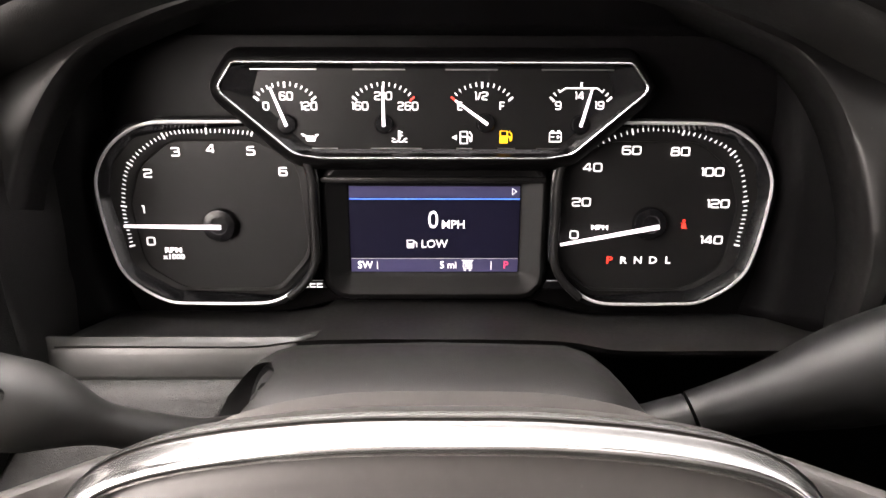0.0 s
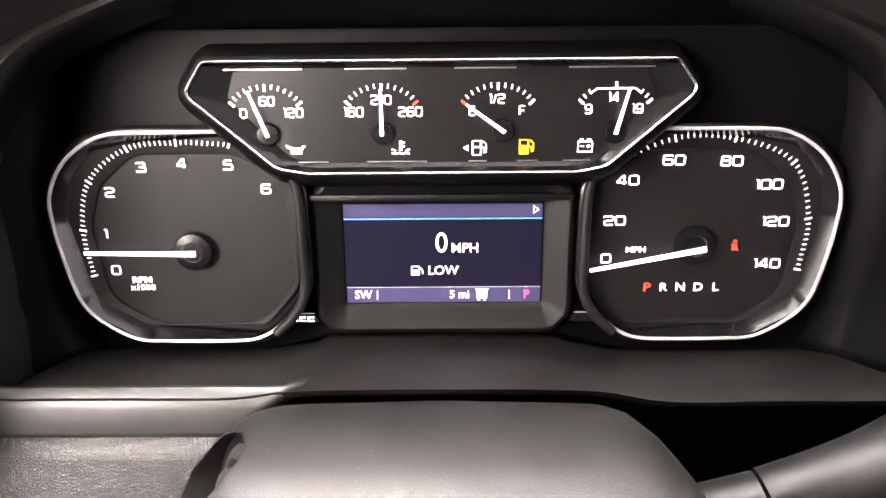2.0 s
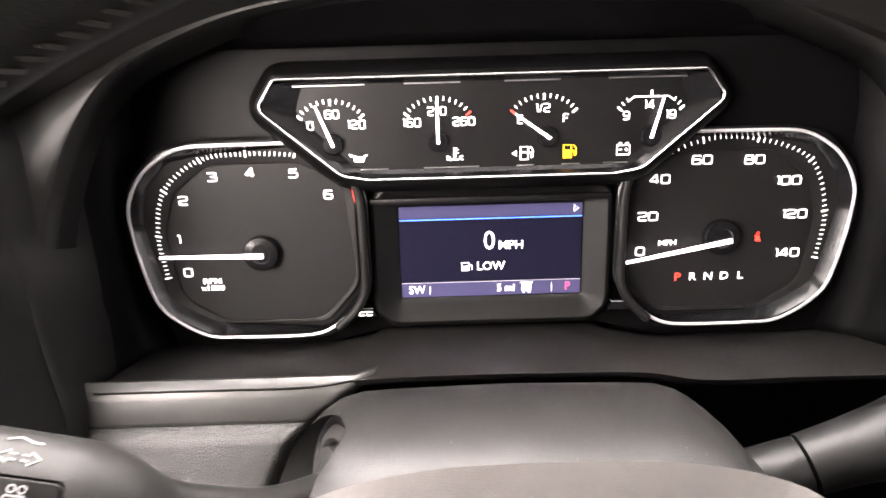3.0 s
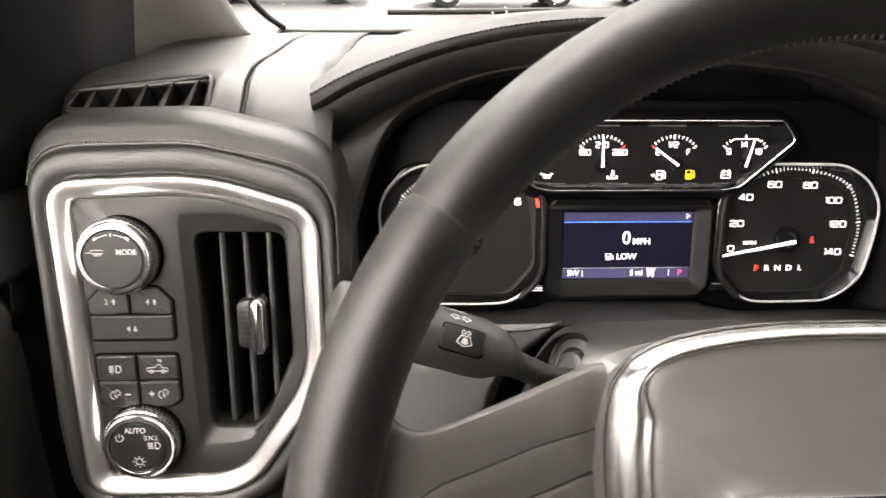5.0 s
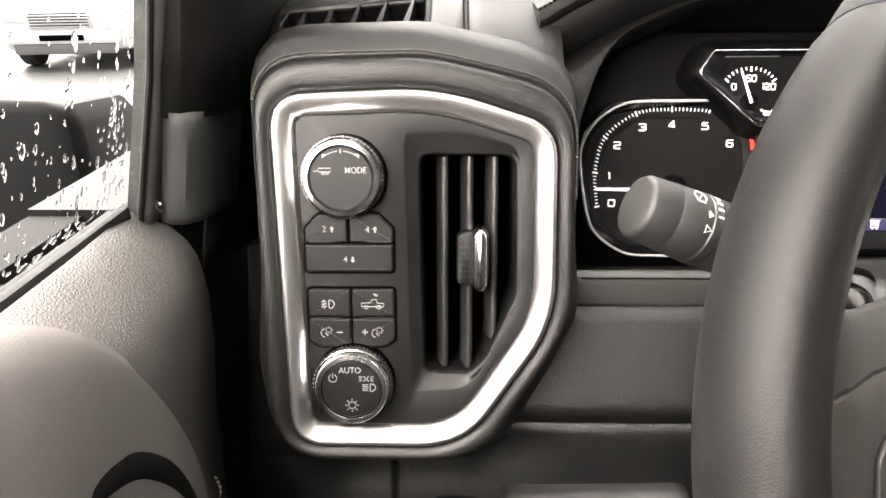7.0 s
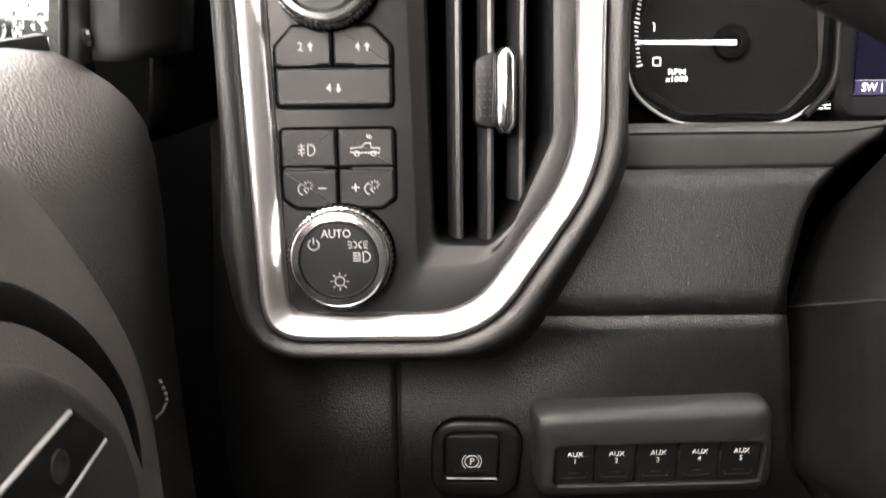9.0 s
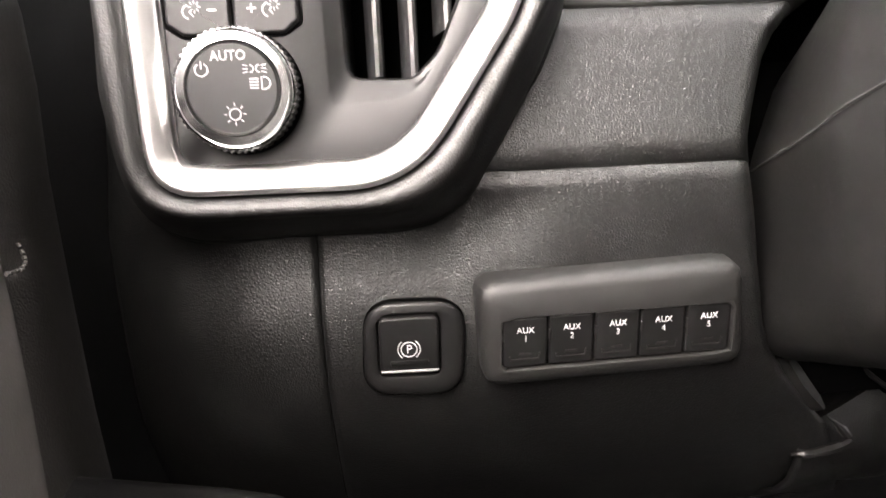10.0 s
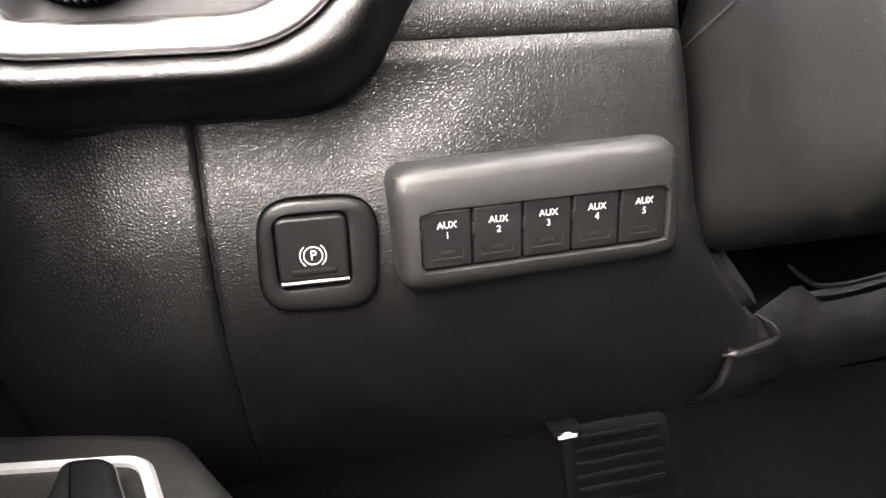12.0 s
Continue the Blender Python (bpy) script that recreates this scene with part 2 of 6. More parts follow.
# ---------------------------------------------------------------- materials
def surface(name, colour, rough=0.5, metal=0.0, grain=0.0, relief=0.0, vary=0.15, dust=0.0, glow=0.000, coat=0.0, spec=0.5, grime=(0.3, 0.29, 0.27)):
    """A painted, moulded, sewn or plated surface. grain: size of its pebbles in millimetres; relief: their depth."""
    m = bpy.data.materials.new(name)
    m.use_nodes = True
    nt = m.node_tree
    nodes, links = nt.nodes, nt.links
    bsdf = nodes["Principled BSDF"]
    bsdf.inputs["Metallic"].default_value = metal
    bsdf.inputs["Specular IOR Level"].default_value = spec
    bsdf.inputs["Coat Weight"].default_value = coat
    bsdf.inputs["Coat Roughness"].default_value = 0.08
    place = nodes.new("ShaderNodeTexCoord")
    if glow:
        bsdf.inputs["Emission Color"].default_value = (*colour, 1)
        bsdf.inputs["Emission Strength"].default_value = glow
    coarse, fine = nodes.new("ShaderNodeTexNoise"), nodes.new("ShaderNodeTexNoise")
    coarse.inputs["Scale"].default_value, coarse.inputs["Detail"].default_value = 14.0, 4.0
    fine.inputs["Scale"].default_value, fine.inputs["Detail"].default_value = 420.0, 5.0
    for n in (coarse, fine):
        links.new(place.outputs["Object"], n.inputs["Vector"])
    both = nodes.new("ShaderNodeMath")
    both.operation = "ADD"
    links.new(coarse.outputs["Fac"], both.inputs[0])
    links.new(fine.outputs["Fac"], both.inputs[1])
    tone = nodes.new("ShaderNodeMapRange")
    tone.inputs["From Min"].default_value, tone.inputs["From Max"].default_value = 0.6, 1.4
    tone.inputs["To Min"].default_value, tone.inputs["To Max"].default_value = 1 - vary, 1 + vary
    links.new(both.outputs[0], tone.inputs["Value"])
    tint = nodes.new("ShaderNodeVectorMath")
    tint.operation = "SCALE"
    tint.inputs[0].default_value = colour
    links.new(tone.outputs["Result"], tint.inputs["Scale"])
    last = tint.outputs["Vector"]
    if dust:
        specks = nodes.new("ShaderNodeTexNoise")
        specks.inputs["Scale"].default_value, specks.inputs["Detail"].default_value = 900.0, 2.0
        links.new(place.outputs["Object"], specks.inputs["Vector"])
        cut = nodes.new("ShaderNodeMapRange")
        cut.inputs["From Min"].default_value, cut.inputs["From Max"].default_value = 0.73, 0.78
        cut.inputs["To Max"].default_value = dust
        links.new(specks.outputs["Fac"], cut.inputs["Value"])
        mix = nodes.new("ShaderNodeMix")
        mix.data_type = "RGBA"
        links.new(cut.outputs["Result"], mix.inputs["Factor"])
        links.new(last, mix.inputs[6])
        mix.inputs[7].default_value = (*grime, 1)
        last = mix.outputs[2]
    links.new(last, bsdf.inputs["Base Color"])
    shine = nodes.new("ShaderNodeMapRange")
    shine.inputs["From Min"].default_value, shine.inputs["From Max"].default_value = 0.6, 1.4
    shine.inputs["To Min"].default_value, shine.inputs["To Max"].default_value = max(rough - 0.06, 0.02), rough + 0.06
    if metal and rough < 0.3:
        shine.inputs["To Min"].default_value, shine.inputs["To Max"].default_value = rough * 0.9, rough * 1.1
    links.new(coarse.outputs["Fac"] if metal else both.outputs[0], shine.inputs["Value"])
    links.new(shine.outputs["Result"], bsdf.inputs["Roughness"])
    if relief:
        bump = nodes.new("ShaderNodeBump")
        bump.inputs["Distance"].default_value = relief * MM
        bump.inputs["Strength"].default_value = 1.0
        if grain:
            warp = nodes.new("ShaderNodeTexNoise")
            warp.inputs["Scale"].default_value = 600 / grain
            links.new(place.outputs["Object"], warp.inputs["Vector"])
            shift = nodes.new("ShaderNodeVectorMath")
            shift.operation = "MULTIPLY_ADD"
            shift.inputs[1].default_value = (grain * MM * 0.35,) * 3
            links.new(warp.outputs["Color"], shift.inputs[0])
            links.new(place.outputs["Object"], shift.inputs[2])
            cells = nodes.new("ShaderNodeTexVoronoi")
            cells.feature = "DISTANCE_TO_EDGE"
            cells.inputs["Scale"].default_value = 1000 / grain
            links.new(shift.outputs["Vector"], cells.inputs["Vector"])
            top = nodes.new("ShaderNodeMapRange")
            top.interpolation_type = "SMOOTHSTEP"
            top.inputs["From Max"].default_value = 0.32
            links.new(cells.outputs["Distance"], top.inputs["Value"])
            add = nodes.new("ShaderNodeMath")
            add.operation = "MULTIPLY_ADD"
            add.inputs[1].default_value = 0.10
            links.new(fine.outputs["Fac"], add.inputs[0])
            links.new(top.outputs["Result"], add.inputs[2])
            links.new(add.outputs[0], bump.inputs["Height"])
        else:
            links.new(fine.outputs["Fac"], bump.inputs["Height"])
        links.new(bump.outputs["Normal"], bsdf.inputs["Normal"])
    return m


def clear(name, rough=0.0, tint=(1, 1, 1), ior=1.45):
    m = bpy.data.materials.new(name)
    m.use_nodes = True
    b = m.node_tree.nodes["Principled BSDF"]
    b.inputs["Base Color"].default_value = (*tint, 1)
    b.inputs["Transmission Weight"].default_value, b.inputs["Roughness"].default_value, b.inputs["IOR"].default_value = 1.0, rough, ior
    return m


PAD = surface("black_soft_pad", (0.0036, 0.0034, 0.0033), 0.46, grain=1.3, relief=0.05, dust=0.06, spec=0.45)
HOODPAD = surface("black_hood_pad", (0.0050, 0.0047, 0.0045), 0.58, grain=0.9, relief=0.05, dust=0.05, spec=0.32)
DASHTOP = surface("matt_black_dash_top", (0.0052, 0.0049, 0.0048), 0.46, grain=0.9, relief=0.03, dust=0.15, spec=0.39)
GRAIN = surface("pebbled_black_plastic", (0.0024, 0.0023, 0.0022), 0.42, grain=1.3, relief=0.125, dust=0.03, spec=0.56)
SMOOTH = surface("satin_black_plastic", (0.0052, 0.0049, 0.0048), 0.42, relief=0.02, dust=0.25, spec=0.42)
COVER = surface("dusty_black_plastic", (0.0034, 0.0032, 0.0030), 0.46, grain=0.9, relief=0.025, dust=0.4, spec=0.38)
PLATE = surface("matt_black_plate", (0.0070, 0.0067, 0.0064), 0.52, grain=0.5, relief=0.012, spec=0.5)
FACE = surface("charcoal_faceplate", (0.0032, 0.0031, 0.0031), 0.46, relief=0.015, spec=0.34)
BUTTON = surface("rubbery_black_button", (0.0034, 0.0033, 0.0033), 0.46, relief=0.015, spec=0.28)
LEATHER = surface("black_wheel_leather", (0.0036, 0.0034, 0.0033), 0.48, grain=0.9, relief=0.025, dust=0.1, spec=0.21)
STALK = surface("matt_stalk_plastic", (0.0085, 0.0082, 0.0079), 0.50, relief=0.015, spec=0.42)
RIM_CHROME = surface("rim_chrome", (0.62, 0.61, 0.63), 0.34, metal=0.45, vary=0.03)
KNURL = surface("knob_chrome", (0.85, 0.85, 0.85), 0.16, metal=1.0, vary=0.03)
AIRBAG = surface("soft_airbag_vinyl", (0.0360, 0.0338, 0.0320), 0.48, relief=0.02, dust=0.06, spec=0.6)
TRIM = surface("smooth_grey_trim", (0.0180, 0.0180, 0.0170), 0.38, relief=0.01, spec=0.55)
SHIFT = surface("black_shift_lever", (0.0030, 0.0030, 0.0030), 0.45, spec=0.22)
SPOKE = surface("satin_spoke_leather", (0.0430, 0.0400, 0.0382), 0.46, grain=0.9, relief=0.015, spec=0.45)
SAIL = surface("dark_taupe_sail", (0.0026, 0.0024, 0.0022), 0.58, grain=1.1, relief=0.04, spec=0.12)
CHANNEL = surface("grey_window_channel", (0.050, 0.050, 0.050), 0.5, relief=0.02)
FRIT = surface("wet_glass_border", (0.050, 0.054, 0.050), 0.25, vary=0.5)
SEAM = surface("dark_groove", (0.006, 0.006, 0.006), 0.8)
THREAD = surface("grey_thread", (0.055, 0.052, 0.048), 0.7, relief=0.05)
DARK_THREAD = surface("dark_thread", (0.035, 0.032, 0.030), 0.6, relief=0.05)
HUB_CHROME = surface("hub_chrome", (0.80, 0.79, 0.78), 0.26, metal=1.0, vary=0.04)
SURROUND = surface("satin_black_surround", (0.0030, 0.0029, 0.0030), 0.42, relief=0.01, spec=0.22)
CHROME = surface("bright_chrome", (0.82, 0.82, 0.82), 0.07, metal=1.0, vary=0.03)
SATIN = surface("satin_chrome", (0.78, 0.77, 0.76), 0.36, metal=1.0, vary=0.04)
# near-zero colour, no sheen: shade of hollows as paint, also stitches and a handle
VOID = surface("lightless_black", (0.002, 0.002, 0.002), 0.9, spec=0.0)
SLAT = surface("black_vent_slat", (0.0160, 0.0155, 0.0155), 0.35, relief=0.01)
GLOSS = surface("gloss_black_bezel", (0.0040, 0.0040, 0.0045), 0.20, spec=0.35)
MASK = surface("matt_black_mask", (0.0016, 0.0015, 0.0016), 0.5, relief=0.01, spec=0.07)
DIAL = surface("dial_black", (0.0068, 0.0066, 0.0067), 0.5, spec=0.16)
PRINT = surface("white_print", (0.4125, 0.4125, 0.4125), 0.5)
PALE = surface("grey_print", (0.2250, 0.2250, 0.2250), 0.5)
LIT = surface("backlit_white", (1.0, 0.98, 1.0), 0.5, glow=0.18, vary=0.02)
NEEDLE = surface("backlit_needle", (1.0, 0.93, 1.0), 0.5, glow=0.25, vary=0.02)
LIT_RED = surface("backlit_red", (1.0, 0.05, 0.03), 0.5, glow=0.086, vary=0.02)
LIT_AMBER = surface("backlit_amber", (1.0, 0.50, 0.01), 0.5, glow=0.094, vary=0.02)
LIT_BLUE = surface("screen_blue_line", (0.06, 0.20, 1.0), 0.5, glow=0.101, vary=0.02)
SCREEN = surface("screen_navy", (0.0060, 0.0056, 0.0140), 0.45, glow=0.012, vary=0.02, spec=0.05)
SCREEN_BAR = surface("screen_violet_bar", (0.040, 0.037, 0.085), 0.45, glow=0.030, vary=0.02, spec=0.05)
LIT_PINK = surface("screen_red", (1.0, 0.06, 0.16), 0.5, glow=0.086, vary=0.02)
PILLAR = surface("taupe_pillar_trim", (0.26, 0.24, 0.22), 0.75, grain=0.9, relief=0.05)
LINER = surface("pale_headliner", (0.32, 0.31, 0.295), 0.9, grain=0.8, relief=0.05)
DOORSKIN = surface("pebbled_door_skin", (0.0520, 0.0477, 0.0442), 0.44, grain=1.7, relief=0.16, dust=0.06, spec=1.0)
DOORPAD = surface("taupe_black_door_pad", (0.0900, 0.0821, 0.0770), 0.48, grain=1.6, relief=0.05, dust=0.06, spec=0.9)
# door pad taupe darkened: the pull grip's lower light put into the colour
GRIP_SHADE = surface("shaded_door_pad", (0.0300, 0.0272, 0.0254), 0.5, grain=1.3, relief=0.05, spec=0.5)
GREYPAD = surface("worn_grey_plastic", (0.0130, 0.0138, 0.0138), 0.6, relief=0.03, vary=0.4, dust=0.3)
RUBBER = surface("window_rubber", (0.012, 0.012, 0.012), 0.6, relief=0.02)
CARPET = surface("black_carpet", (0.004, 0.004, 0.004), 0.95, grain=2.0, relief=0.6, vary=0.4, spec=0.05)
SILVER = surface("silver_paint", (0.45, 0.45, 0.45), 0.35, metal=0.6)
EMBLEM_RED = surface("emblem_red", (0.30, 0.012, 0.012), 0.25, coat=0.5)
GLASS = clear("window_glass", ior=1.05)
WATER = clear("rain_drop", ior=1.33)
BODY_CLOTH = surface("grey_cabin_lining", (0.011, 0.0103, 0.0096), 0.8, grain=1.5, relief=0.1)


# ---------------------------------------------------------------- dashboard skin
def between(a, b, t):
    return tuple(p + (q - p) * t for p, q in zip(a, b))


dashboard = thing("dashboard", DASH, "black soft-touch truck dashboard with stitched pads and knee panels", "dashboard")

# knee panel: side profile (y, z) and its right edge
KNEE = [(309, -43), (309.6, -52), (310.2, -62), (311.2, -64), (311.4, -85), (312, -108), (313, -129)]
KNEE_LOW = [(313.3, -131.3), (315, -138), (318.5, -148), (322.5, -158), (328, -170), (333, -182), (339, -195), (345, -208), (354, -222), (365, -235), (377, -247), (400, -268), (427, -286), (449, -297), (458, -298)]
POD_FOOT = [(-52, -60), (-48, -104), (-26, -120), (70, -120), (95, -98), (126, -36), (124, 40)]


def recess(x, z):
    """How far the panel draws back in the hollow that runs round the foot of the light switch pod."""
    p = Vector((x + 320, (z + 40) * 1.04))
    near = 0.0
    for a, b in zip(POD_FOOT, POD_FOOT[1:]):
        a, b = Vector(a), Vector(b)
        t = max(0.0, min(1.0, (p - a).dot(b - a) / (b - a).length_squared))
        near += max((p - a.lerp(b, t)).length, 0.5) ** -4
    near = near ** -0.25
    fade = max(0.0, min(1.0, (-131 - z) / 16))
    return 9 * fade * fade * (3 - 2 * fade) * math.exp(-(near / 17) ** 2)


def knee_right(z):
    table = [(-298, -20), (-268, -50), (-244, -67), (-234, -78), (-221, -92), (-203, -105), (-170, -111.5), (-146, -115.5), (-131, -118), (-117, -117), (-99, -111.5), (-78, -104.5), (-63, -90), (-43, -62)]
    for (z0, x0), (z1, x1) in zip(table, table[1:]):
        if z <= z1:
            return x0 + (x1 - x0) * (z - z0) / (z1 - z0)
    return table[-1][1]


def knee_sheet(profile, left, cols=64, bulge=0.0):
    rows, far = [], left
    for y, z in profile:
        r, row = knee_right(z), []
        left = far - 50 * max(0.0, min(1.0, (-75 - z) / 45)) if far > -210 else far
        for k in range(cols + 1):
            t = k / cols
            x = left + (r - left) * t
            roll = max(0.0, (x - (r - 9)) / 9) ** 2 * 9 * max(0.0, min(1.0, (z + 250) / 14)) + max(0.0, (left + 9 - x) / 9) ** 2 * bulge
            row.append((x, y + roll + recess(x, z), z))
        row.append((r + 0.5, y + 40, z))
        rows.append(row)
    return loft(rows, closed=False)


thick(part("upper_knee_panel", knee_sheet(KNEE[3:4] + [(311.3, -74), (311.4, -85), (311.7, -97), (312, -108), (312.5, -119), (313, -130.4)], -207), GRAIN, dashboard), 3)
thick(part("knee_trim_strip", knee_sheet(KNEE[:4], -204), TRIM, dashboard, "smooth grey-black trim strip"), 3)
thick(part("lower_knee_panel", knee_sheet(KNEE_LOW, -299.6, bulge=0.0), GRAIN, dashboard), 3)
part("knee_seam", loft([[(x, y, z) for x in (-252, -127)] for y, z in ((314.5, -128), (314.8, -133))], closed=False), SEAM, dashboard)

# dash end, left of the seam, rolling away to the door
rows = []
for y, z in [(300, -20), (308, -70), (312, -100)] + KNEE_LOW:
    row = []
    for k in range(31):
        t = k / 30
        x = -300.5 - 105 * t
        row.append((x, y - 4 * math.sin(t * 2.2) + 68 * t ** 2.2 + recess(x, z), z - 4 * t))
    rows.append(row)
thick(part("dash_end_trim", loft(rows, closed=False), GRAIN, dashboard), 3)
part("end_seam", loft([[(-300.6, y + 2.4 + recess(-300, z), z), (-299, y + 2.4 + recess(-300, z), z)] for y, z in KNEE_LOW[:12]], closed=False), SEAM, dashboard)

# lower band running under the column, flush with the knee panel
edge = curve([(-72, 388, -250), (-57, 392, -246.3), (-40, 397, -241), (-23, 401, -235), (-18, 402, -235), (-11, 402, -242), (-5, 402, -245.7), (31, 404, -243.7), (90, 408, -236), (150, 413, -229)], 60)
foot = [(x, 455, -297 + (x + 76) * 0.045) for x, y, z in edge]
rows = [[(x, y + 14, z + 5) for x, y, z in edge], [(x, y + 3, z + 0.6) for x, y, z in edge], [(x, y + 1, z - 0.6) for x, y, z in edge]]
for t, belly in ((0.12, 2), (0.3, 5), (0.5, 7), (0.7, 7), (0.88, 3), (1.0, 0)):
    rows.append([(a[0] + (b[0] - a[0]) * t, a[1] + (b[1] - a[1]) * t * t + 2.2 - belly * 0.3, a[2] + (b[2] - a[2]) * t - belly) for a, b in zip(edge, foot)])
thick(part("lower_band", loft(rows, closed=False), GRAIN, dashboard), 3)

# clip and raised corner by the knee panel's lower right edge
clip = loft([[(-91, 373, -206), (-88, 367, -206), (-84, 373, -206)], [(-90.5, 372, -218), (-86, 366, -217), (-78, 371, -219)], [(-88.5, 372, -228), (-82, 365, -227), (-76, 370, -224)], [(-83, 371, -235), (-78, 365, -233), (-70, 371, -234)], [(-76, 373, -240), (-72, 367, -239.5), (-68, 372, -239)], [(-74, 376, -241), (-71, 374, -241), (-68, 376, -241)]], caps=(True, True))
part("clip", clip, SMOOTH, dashboard)
corner = bmesh.new()
tube(curve([(-76, 393, -264), (-67, 392, -264), (-52, 393, -262), (-44.5, 394, -259.8), (-44.5, 394, -257), (-49.5, 393, -251), (-55, 392, -246.5)], 30), [1.0] * 3 + [2.4] * 6 + [3.0] * 6 + [2.4] * 9 + [1.8, 1.4, 1.1, 0.8, 0.6, 0.4], 8, bm=corner)
part("raised_corner", corner, SMOOTH, dashboard)
part("lower_rail", tube(curve([(-30, 404, -219), (-20, 398, -232), (-14, 396, -237), (2, 396, -238), (24, 397, -236.4), (90, 402, -230), (150, 408, -223)], 40), 1.5, 8), SMOOTH, dashboard)
# shelf below the gauges
shelf_front = curve([(-191, 309, -45), (-150, 309, -45), (-96, 309, -45), (-66, 309, -42), (-4, 309, -41.5), (54, 309, -42.5), (84, 309, -47), (130, 309, -47), (215, 309, -47)], 60)
rows = []
for j in range(9):
    t = j / 8
    rows.append([(x * (1 - 0.05 * t), y + 63 * t - 0.5 * (1 - t) ** 6, z - 2.5 * (1 - t) ** 8 + (9.5 + (3.5 if -70 < x < 56 else 0)) * t ** 1.3 + (1 - t) * t * 6) for x, y, z in shelf_front])
rows.insert(0, [(x, y + 2, z - 5) for x, y, z in shelf_front])
rows.insert(0, [(x, y + 12, z - 8) for x, y, z in shelf_front])
thick(part("gauge_shelf", loft(rows, closed=False), SMOOTH, dashboard), 2, (0, 0, 1))
# added blind boxes that close the dash behind the gauges and block stray light
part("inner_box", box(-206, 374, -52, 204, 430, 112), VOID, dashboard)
part("side_light_block", box(-236, 312, 30, -207, 430, 112), VOID, dashboard)
part("side_light_block", box(199, 312, 30, 228, 430, 112), VOID, dashboard)
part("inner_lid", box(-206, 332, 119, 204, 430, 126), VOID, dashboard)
part("dash_right_of_hood", box(214, 268, -60, 300, 420, 118, 12), PAD, dashboard)
# black plate under the shelf, behind the column: deep shade put into its colour
part("column_shade_plate", box(-112, 400, -236, 420, 412, -47), VOID, dashboard)

# hood over the gauges: an arch of pad that runs back to the windscreen
ARCH_TOP = curve([(-221, 0, 94), (-192, 0, 109.5), (-145, 0, 125.5), (-94, 0, 136), (-40, 0, 140), (30, 0, 140), (85, 0, 136), (137, 0, 125.5), (184, 0, 109.5), (213, 0, 94)], 61)
ARCH_LOW = curve([(-217, 0, 65), (-192, 0, 82), (-152, 0, 103), (-106, 0, 117.5), (-56, 0, 125), (-20, 0, 127), (12, 0, 127), (48, 0, 125), (98, 0, 117.5), (144, 0, 103), (184, 0, 82), (209, 0, 65)], 61)
hood_loops = []
for t, y, out in ((0.20, 318, 0), (0.14, 306, 0), (0.11, 296, 0), (0.12, 288, 0), (0.16, 281, 0), (0.23, 275, 0), (0.32, 270.4, 0), (0.42, 267.6, 0), (0.52, 266.0, 0), (0.59, 265.4, 0), (0.605, 266.4, 0), (0.615, 267.4, 0.2), (0.63, 265.2, 0), (0.645, 262.8, 0), (0.665, 261.6, 0), (0.69, 260.2, 0), (0.76, 259.4, 0), (0.86, 259.0, 0), (0.93, 259.4, 0), (0.97, 260.6, 0), (1.0, 263, 0)):
    hood_loops.append([(a[0] + (b[0] - a[0]) * t, y, a[2] + (b[2] - a[2]) * t + out) for a, b in zip(ARCH_LOW, ARCH_TOP)])
for s, rise in ((12, 2.5), (30, 2), (60, -1), (110, -7), (170, -17), (240, -33), (330, -53)):
    hood_loops.append([(p[0] * (1 + 0.0004 * s), 262 + 0.866 * s - 0.5 * rise, p[2] + 0.5 * s + 0.866 * rise * (0.6 + 0.4 * (p[2] - 90) / 50)) for p in ARCH_TOP])
instrument_hood = thing("instrument_hood", DASH, "black padded hood with stitched edge arching over the gauges", "instrument hood")
part("hood_pad", loft(hood_loops, closed=False), HOODPAD, instrument_hood)
for side in (0, 60):
    edge = [loop[side] for loop in hood_loops]
    edge += [(edge[-1][0], edge[-1][1], edge[-1][2] - 60), (edge[0][0], 330, edge[0][2] - 10)]
    end_bm = bmesh.new()
    end_bm.faces.new([end_bm.verts.new(Vector(p) * MM) for p in edge])
    part("hood_end", end_bm, PAD, instrument_hood)
stitch = bmesh.new()
line = curve([between(a, b, 0.90) for a, b in zip(ARCH_LOW, ARCH_TOP)], 150)
for i in range(0, 149):
    a, b = line[i], between(line[i], line[i + 1], 0.62)
    tube([(a[0], 258.9, a[2]), (b[0], 258.9, b[2])], 0.6, 5, bm=stitch)
part("stitching", stitch, VOID, instrument_hood, "black thread stitching")

# dash top left of the hood, with its seam
def dash_top(x):
    """Side profile (y, z) of the dash top at x."""
    k = min(1.15, max(0.0, (-281 - x) / 80))
    sink = -13 * max(0.0, (x + 259) / 41) ** 1.5
    return [(268 + 12 * k, 58 + sink), (261 + 12 * k, 68 + sink), (257.5 + 12 * k, 75.5 + 2 * k + sink), (260 + 12 * k, 83 + 2.5 * k + sink * 0.7), (272.5 + 1.5 * k, 105 - 6.5 * k + sink * 0.3), (287 + k, 118 - 6 * k), (308, 130 - 6 * k), (333, 142.5 - 6 * k), (412, 185 - 5 * k), (460, 208 - 4 * k), (503, 228 - 4 * k), (610, 274 - 4 * k)]


